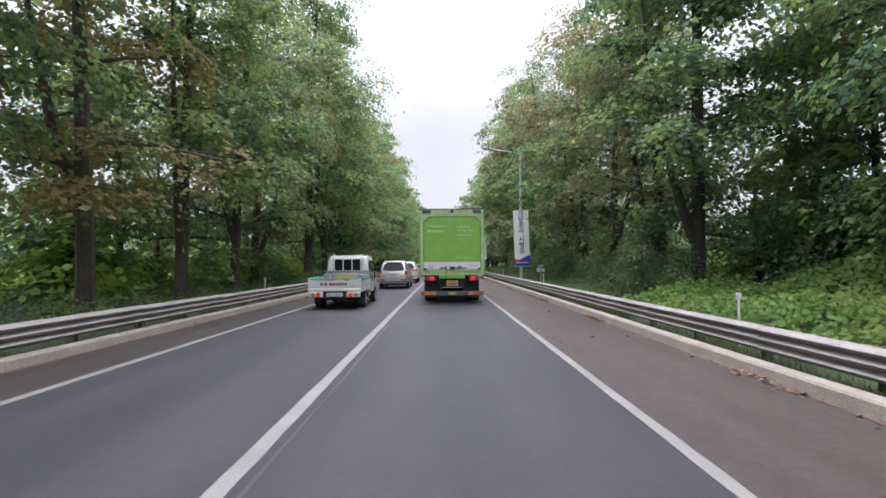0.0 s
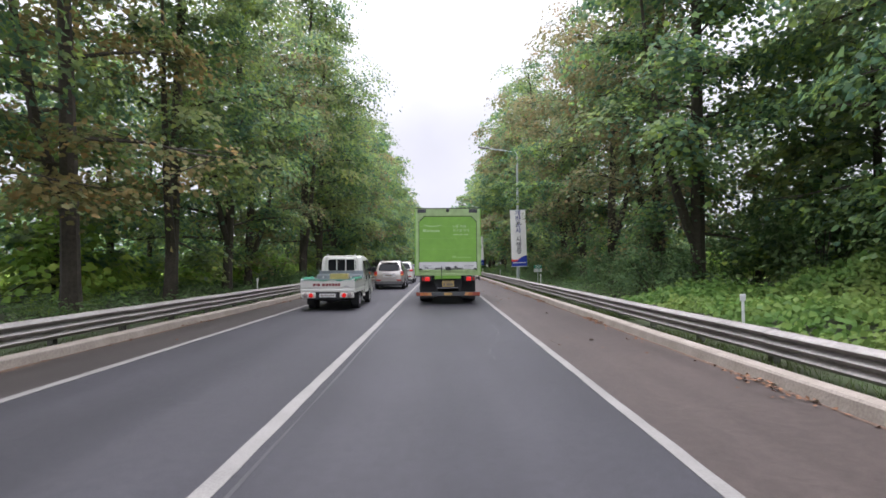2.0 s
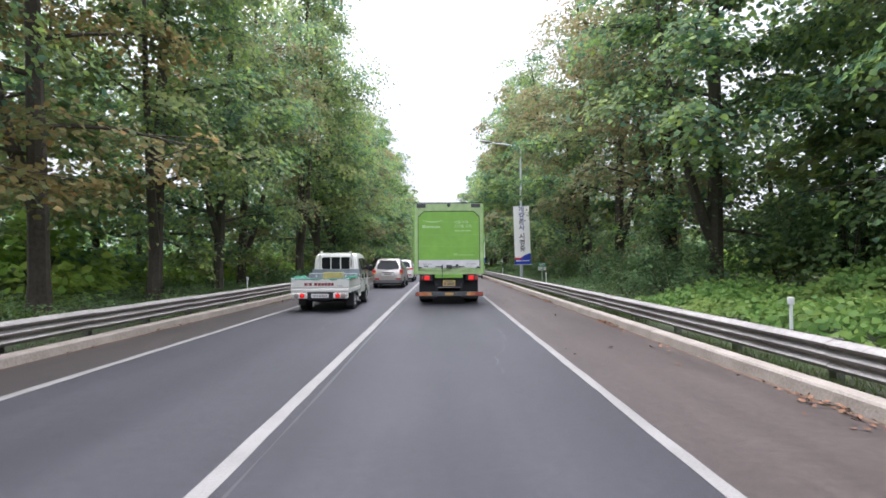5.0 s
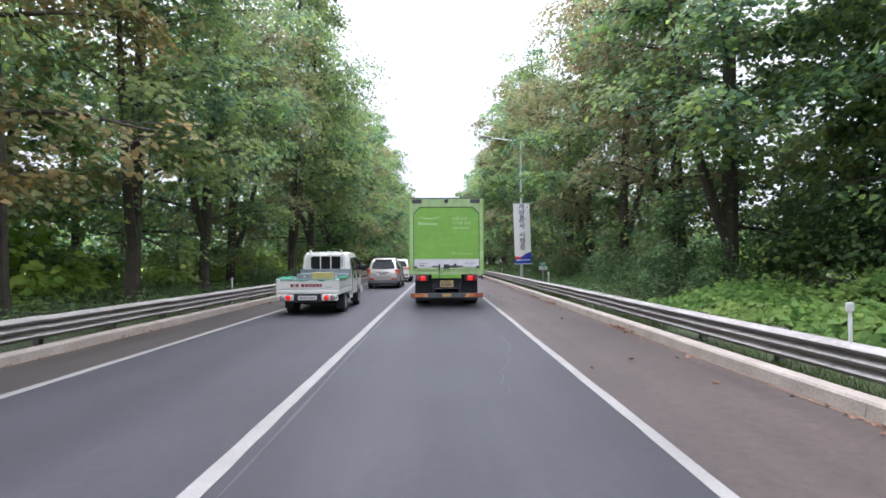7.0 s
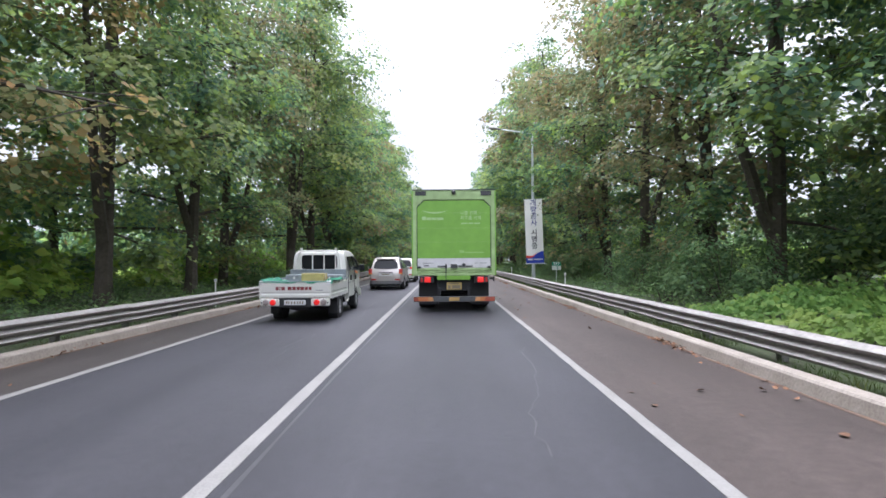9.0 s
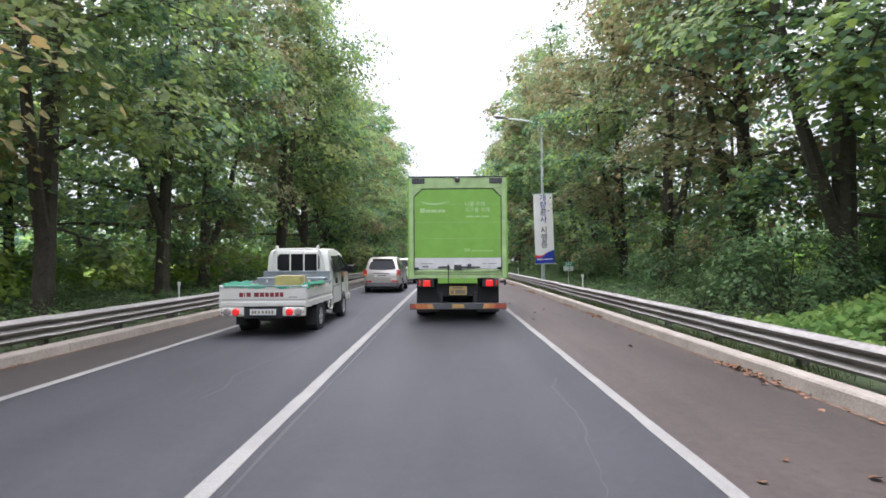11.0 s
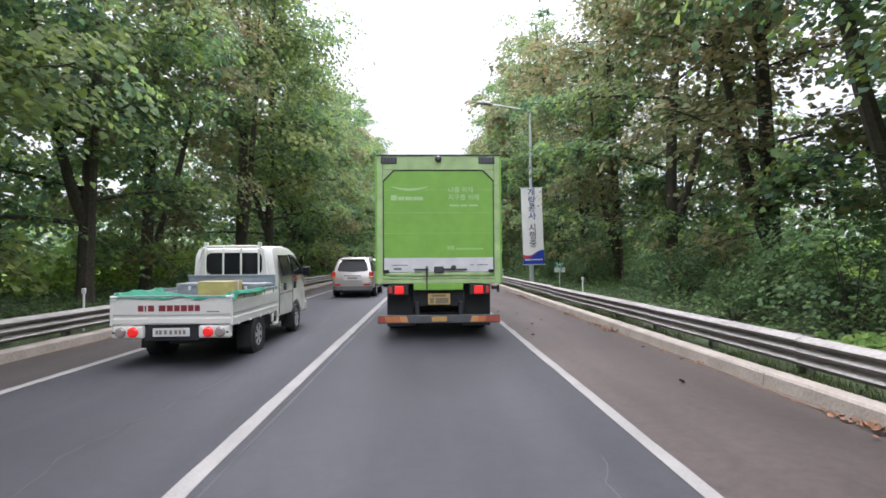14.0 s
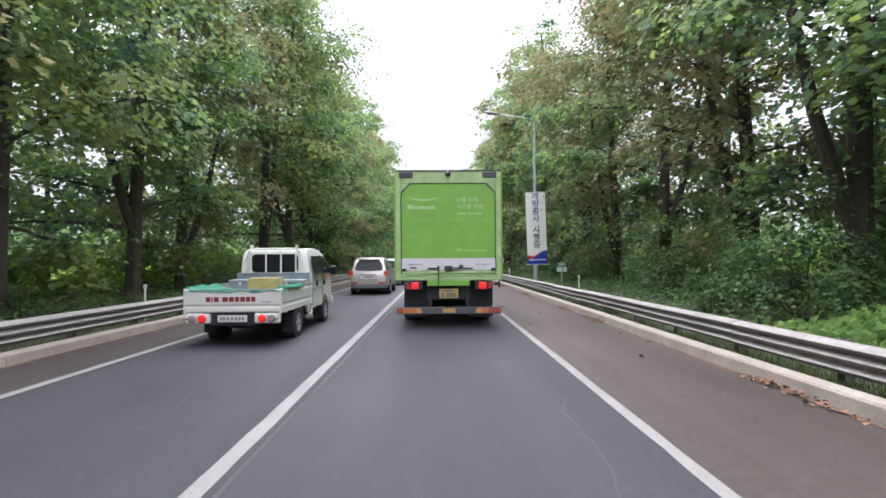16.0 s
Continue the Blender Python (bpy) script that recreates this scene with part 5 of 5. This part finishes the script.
# ---------------------------------------------------------------- cars further ahead
def car(at, label, paint, lower, tall, lamp_style, rails):
    C = thing("car", label, "car", "cars in the fast lane", at=at)
    k = tall / 1.70

    def w(y, z):
        return 0.90 - 0.31 * max(0.0, (z / k - 0.94) / 0.76) ** 1.15 - 0.10 * max(0.0, (y - 3.9) / 0.6) ** 2 - 0.075 * max(0.0, (0.30 - y) / 0.30) ** 1.6

    arch = lambda c: [(c + 0.40 * math.cos(a), 0.34 + 0.40 * math.sin(a)) for a in np.linspace(radians(10), radians(170), 9)]
    pts = [(0.02, 0.40), (-0.03, 0.56), (0.0, 0.80), (0.06, 1.02 * k), (0.32, 1.52 * k), (0.50, 1.64 * k), (1.5, 1.70 * k), (2.3, 1.63 * k), (3.15, 1.10 * k), (4.1, 0.97 * k), (4.42, 0.78), (4.48, 0.45), (4.4, 0.34), (4.02, 0.36)] + arch(3.58)[1:-1] + [(3.17, 0.34), (1.38, 0.34)] + arch(0.96)[1:-1] + [(0.55, 0.38)]
    body = part("body", hull(pts, w, 0.07), paint, C, "", True)
    for s in (-1, 1):
        part("side_window", side_sheet([(0.55, 1.10 * k), (0.62, 1.50 * k), (1.35, 1.56 * k), (1.4, 1.08 * k)], w, s, 0.008), "glass", body, "dark side window")
        part("side_window", side_sheet([(1.5, 1.08 * k), (1.45, 1.56 * k), (2.2, 1.53 * k), (2.85, 1.14 * k), (2.85, 1.07 * k)], w, s, 0.008), "glass", body, "dark side window")
        part("mirror", box(s * 0.98 - 0.09, s * 0.98 + 0.09, 2.62, 2.74, 1.02, 1.16, 0.03), paint, body)
        for y in (0.96, 3.58):
            wheel(C, s * 0.80, y, 0.345, 0.22, s, 0.215, 5)
        part("door_handle", side_sheet([(0.98, 0.93), (0.98, 0.96), (1.15, 0.96), (1.15, 0.93)], w, s, 0.02), paint, body)
        part("sill_cladding", side_sheet([(1.40, 0.36), (1.40, 0.52), (3.14, 0.52), (3.14, 0.36)], w, s, 0.015), lower, body)
        if rails:
            part("roof_rail", rod([(s * 0.52, 0.55, 1.64 * k), (s * 0.52, 0.62, 1.735 * k), (s * 0.52, 2.0, 1.745 * k), (s * 0.52, 2.1, 1.65 * k)], 0.018, 6), "black_plastic", body)
    # the rear: window on its slope, lamps, plate, bumper
    z0, z1 = 1.07 * k, 1.50 * k
    y_at = lambda z: 0.06 + (z - 1.02 * k) / (0.50 * k) * 0.26
    bm = bmesh.new()
    ring = [(-0.56, z0 + 0.01), (0.0, z0 - 0.02), (0.56, z0 + 0.01), (0.63, z0 + 0.06), (0.61, z0 + 0.18), (0.55, z1 - 0.07), (0.46, z1), (0.0, z1 + 0.02), (-0.46, z1), (-0.55, z1 - 0.07), (-0.61, z0 + 0.18), (-0.63, z0 + 0.06)]
    lo = [bm.verts.new((x, y_at(z) + 0.02, z)) for x, z in ring]
    hi = [bm.verts.new((x, y_at(z) - 0.010, z + 0.006)) for x, z in ring]
    bm.faces.new(lo)
    bm.faces.new(hi[::-1])
    for i in range(len(ring)):
        bm.faces.new((lo[i], hi[i], hi[(i + 1) % len(ring)], lo[(i + 1) % len(ring)]))
    glass = part("rear_window", bm, "glass_light", body, "tinted rear window")
    part("wiper", rod([(0.0, 0.06, 1.06 * k), (-0.28, 0.06, 1.13 * k)], 0.010, 5), "black_plastic", glass)
    part("spoiler", box(-0.50, 0.50, 0.24, 0.44, 1.565 * k, 1.605 * k, 0.015), paint, body)
    bumper = [(-0.84, 0.16), (-0.80, -0.01), (-0.70, -0.075), (-0.35, -0.10), (0.35, -0.10), (0.70, -0.075), (0.80, -0.01), (0.84, 0.16)]
    part("rear_bumper", slab(bumper, "z", 0.47, 0.66, 0.02), paint, body, "rounded rear bumper")
    part("lower_valance", slab([(x * 0.985, y + 0.012) for x, y in bumper], "z", 0.31, 0.475, 0.015), lower, body, "darker lower bumper edge")
    part("exhaust", rod([(0.5, -0.10, 0.30), (0.5, 0.4, 0.30)], 0.03, 8), "steel_dark", C)
    pl = part("number_plate", box(-0.26, 0.26, -0.036, 0.03, 0.74, 0.87, 0.006), "plate_white", body, "pale plate with unreadable marks")
    part("plate_bar", boxes((-0.2, 0.2, -0.041, -0.034, 0.775, 0.835)), "plate_ink", pl)
    part("plate_recess", box(-0.37, 0.37, -0.028, 0.03, 0.715, 0.885, 0.012), "plate_white", body, "pale recess round the plate")
    part("plate_trim", boxes((-0.36, 0.36, -0.045, 0.02, 0.885, 0.915), bevel=0.006), "steel_dark", body)
    for s in (-1, 1):
        if lamp_style == "corner":
            lamp = part("tail_lamp", box(s * 0.775 - 0.10, s * 0.775 + 0.085, -0.025, 0.20, 0.80, 1.08, 0.03), "lamp_red", body, "red tail lamp")
            part("indicator", box(s * 0.775 - 0.09, s * 0.775 + 0.08, -0.032, 0.1, 0.80, 0.88, 0.02), "lamp_amber", lamp, "amber indicator")
        else:
            part("tail_lamp", box(s * 0.66 - 0.20, s * 0.66 + 0.18, -0.02, 0.18, 0.96 * k, 1.08 * k, 0.03), "brake_red", body, "lit red tail lamp")
        part("bumper_reflector", box(s * 0.60 - 0.13, s * 0.60 + 0.13, -0.115, -0.06, 0.50, 0.575, 0.01), "lamp_red", body, "red bumper reflector")
    part("underbody", box(-0.72, 0.72, 0.2, 4.2, 0.20, 0.42, 0.04), "chassis", C)
    return C


car(pose(-3.16, TRUCK_Y + 11.5, 0), "silver sport utility car with grey lower cladding", "silver", "cladding", 1.70, "corner", True)
car(pose(-3.05, TRUCK_Y + 20.5, 0), "white sport utility car with lit tail lamps", "white_paint", "white_paint", 1.66, "bar", True)
car(pose(-3.1, TRUCK_Y + 42.0, 0), "dark car far ahead in the fast lane", "dark_paint", "dark_paint", 1.45, "corner", False)

# ---------------------------------------------------------------- street lamps and banners
def street_lamp(at):
    L = thing("street_lamp", "tall grey steel street lamp behind the guard rail", "street lamp", "street lamps", at=at)
    pole = part("pole", rod([(0, 0, -0.1), (0, 0, 3.0), (0, 0, 8.62)], [0.105, 0.088, 0.055], 14), "pole", L, "tapered grey pole", True)
    part("base_plate", lathe([(0.19, 0.0), (0.19, 0.03), (0.13, 0.035), (0.11, 0.14)], (0, 0, 0.05), "z", 16), "pole", pole)
    part("access_door", box(-0.05, 0.05, -0.108, -0.09, 0.7, 1.05, 0.008), "pole", pole)
    arm = part("arm", rod([(0.0, 0, 8.50), (-0.03, 0, 8.66), (-0.16, 0, 8.74), (-0.9, 0, 8.86), (-1.9, 0, 9.0)], [0.055, 0.05, 0.045, 0.038, 0.032], 10), "pole", L, "", True)
    bm = bmesh.new()
    bmesh.ops.create_uvsphere(bm, u_segments=16, v_segments=10, radius=1)
    for v in bm.verts:
        v.co = Vector((-2.2 + v.co.x * 0.42, v.co.y * 0.16, 9.03 + v.co.z * (0.10 if v.co.z > 0 else 0.045) - 0.05 * v.co.x))
    head = part("lamp_head", bm, "post_zinc", L, "grey lamp head", True)
    part("lens", box(-2.42, -2.02, -0.11, 0.11, 8.975, 8.995, 0.008), "lamp_clear", head)
    return L


def banner(at, upper, upper_ink, lower, lower_ink, label):
    B = thing("banner", label, "banner", "roadside banners", at=at)
    w, h = 0.5, 3.66
    part("cloth", box(-w, w, -0.008, 0.008, 0.0, h, 0.003), "cloth", B, "off-white banner cloth")
    for z, nm in ((-0.02, "lower_rod"), (h + 0.02, "upper_rod")):
        part(nm, rod([(-w - 0.05, 0.0, z), (w + 0.05, 0.0, z)], 0.02, 8), "pole", B)
        part("bracket", rod([(0.0, 0.0, z), (0.0, 0.16, z)], 0.022, 6), "pole", B)
        part("tie", rod([(w, 0.0, z), (w + 0.14, -0.02, z - 0.05)], 0.008, 5), "plate_white", B)
    wave = [(-w + 2 * w * i / 20, 0.47 - 0.055 * math.sin(math.pi * i / 10) * (1 if i < 10 else 0.2) + 0.24 * max(0, (i - 9) / 11) ** 0.8) for i in range(21)]
    part("blue_band", slab([(-w, 0.003), (w, 0.003), (w, 0.66)] + [(x, z - 0.16 * max(0.0, 1 - i / 13)) for i, (x, z) in list(enumerate(wave))[19::-1]], "y", -0.014, -0.009), "band_blue", B, "blue printed foot")
    red = wave[:13]
    part("red_band", slab([(x, z - 0.162 * max(0.0, 1 - i / 13)) for i, (x, z) in enumerate(red)] + [(x, z + 0.004) for x, z in reversed(red[:-1])], "y", -0.0145, -0.0095), "ink_red", B, "red printed wave")
    part("mark_bar", boxes((-0.42, -0.12, -0.018, -0.012, 0.185, 0.255), (-0.08, 0.42, -0.018, -0.012, 0.195, 0.245)), "sign_white", B, "white bars of an unreadable mark")
    pitch, size = 0.385, 0.40
    total = len(upper) + len(lower) + 0.45
    z = 0.76 + (h - 0.76) / 2 + total * pitch / 2
    for word, ink in ((upper, upper_ink), (lower, lower_ink)):
        for ch in word:
            lettering(ch, size, ink, pose(0.0, -0.0105, z - pitch / 2, 90, 0, 0), B, "character")
            z -= pitch
        z -= 0.45 * pitch
    return B


LAMP_X, LAMP_Y, LAMP_STEP = 5.0, 35.0, 33.0
first = street_lamp(pose(LAMP_X, LAMP_Y, 0.1))
for i in range(1, 6):
    copy_thing(first, pose(LAMP_X, LAMP_Y + i * LAMP_STEP, 0.1))
WORDS = [("개량공사", "ink_blue", "시행중", "ink_black"), ("공사구간", "ink_black", "추돌주의", "ink_blue"), ("정체시", "ink_black", "비상등켜기", "ink_blue")]
for i, (a, b, c, d) in enumerate(WORDS):
    banner(pose(LAMP_X + 0.06, LAMP_Y + i * LAMP_STEP - 0.24, 1.30, 0, -1.5, -3), a, b, c, d, "tall white roadworks banner hung on a lamp pole")


def kilometre_sign(at):
    K = thing("kilometre_sign", "small green and white kilometre sign on a thin post", "road sign", at=at)
    part("post", rod([(0, 0, -0.1), (0, 0, 1.25)], 0.025, 8), "pole", K)
    g = part("green_plate", box(-0.25, 0.25, -0.05, -0.03, 1.0, 1.22, 0.008), "sign_green", K, "green plate")
    wp = part("white_plate", box(-0.25, 0.25, -0.05, -0.03, 0.77, 0.995, 0.008), "sign_white", K, "white plate")
    lettering("247", 0.24, "sign_white", pose(0, -0.053, 1.11, 90, 0, 0), g, "number")
    lettering(".2", 0.24, "sign_green", pose(0.03, -0.053, 0.885, 90, 0, 0), wp, "number")


kilometre_sign(pose(6.1, 34.0, 0.15))


def marker_post(at):
    D = thing("marker_post", "short white marker post behind the guard rail", "marker post", "marker posts", at=at)
    part("post", rod([(0, 0, -0.1), (0, 0, 0.80)], 0.022, 8), "sign_white", D)
    part("reflector_head", box(-0.04, 0.04, -0.025, 0.025, 0.76, 0.87, 0.012), "plate_white", D, "weathered reflector head")
    return D


post0 = marker_post(pose(4.66, 9.2, 0.1))
for i in range(1, 6):
    copy_thing(post0, pose(4.66, 9.2 + 16.5 * i, 0.1))
for i in range(4):
    copy_thing(post0, pose(-7.2, 21.0 + 16.0 * i, 0.1))


# ---------------------------------------------------------------- kerbs and guard rails, piece by piece
def kerbs():
    def stone(x, s):
        prof = [(x, -0.05), (x + s * 0.03, 0.135), (x + s * 0.055, 0.16), (x + s * 0.23, 0.165), (x + s * 0.25, 0.14), (x + s * 0.25, -0.05)]
        return mesh_of("kerb_stone", slab([(px, pz) for px, pz in prof], "y", 0.004, 3.996), "concrete")
    for x, s in ((KERB_R, 1), (KERB_L, -1)):
        K = thing("kerb", "pale weathered concrete kerb along the road", "kerb", kind="structure")
        me = stone(x, s)
        for i in range(70):
            ob = new("kerb_stone", me)
            ob.parent = K
            ob.location = (rng.normal(0, 0.004), -24 + 4.0 * i, rng.normal(0, 0.003))


kerbs()


def guard_rail(x, side, z0, h, y0, n):
    """A three-wave steel beam on posts; side is the way to the verge."""
    G = thing("guard_rail", "grey galvanised three-wave guard rail on steel posts", "guard rail", kind="structure")
    u = np.linspace(0, 1, 25)
    off = -side * (0.046 - 0.046 * np.cos(6 * np.pi * u))
    front = [(x + o, z0 + h * q) for o, q in zip(off, u)]
    back = [(a + side * 0.006, b) for a, b in front]
    beam = mesh_of("beam", slab(front + back[::-1], "y", 0.0, 4.06), "zinc", True)
    bolt = boxes(*[(x - side * 0.03 - 0.012, x - side * 0.03 + 0.012, yy, yy + 0.025, z0 + h * 0.66, z0 + h * 0.66 + 0.02) for yy in (0.05, 0.12)])
    bolt_me = mesh_of("bolt", bolt, "post_zinc")
    px = x + side * 0.10
    post = mesh_of("post", boxes((px - 0.05, px + 0.05, -0.06, -0.05, -0.1, z0 + h * 0.97), (px - 0.05, px + 0.05, 0.05, 0.06, -0.1, z0 + h * 0.97), (px + side * 0.04, px + side * 0.05, -0.06, 0.06, -0.1, z0 + h * 0.97), (px - side * 0.10, px - side * 0.05, -0.05, 0.05, z0 + 0.08, z0 + h * 0.9)), "post_zinc")
    for i in range(n):
        b = new("beam", beam)
        b.parent = G
        b.location = (side * 0.004 * (i % 2), y0 + 4.0 * i, rng.normal(0, 0.006))
        b.rotation_euler = (rng.normal(0, 0.0012), 0, 0)
        if i < 24:
            q = new("bolt", bolt_me)
            q.parent = b
        for k in (0.09, 2.09):
            p = new("post", post)
            p.parent = G
            p.location = (0, y0 + 4.0 * i + k, 0)


guard_rail(RAIL_R, 1, 0.215, 0.37, -16, 58)
guard_rail(RAIL_L, -1, 0.215, 0.39, -16, 58)
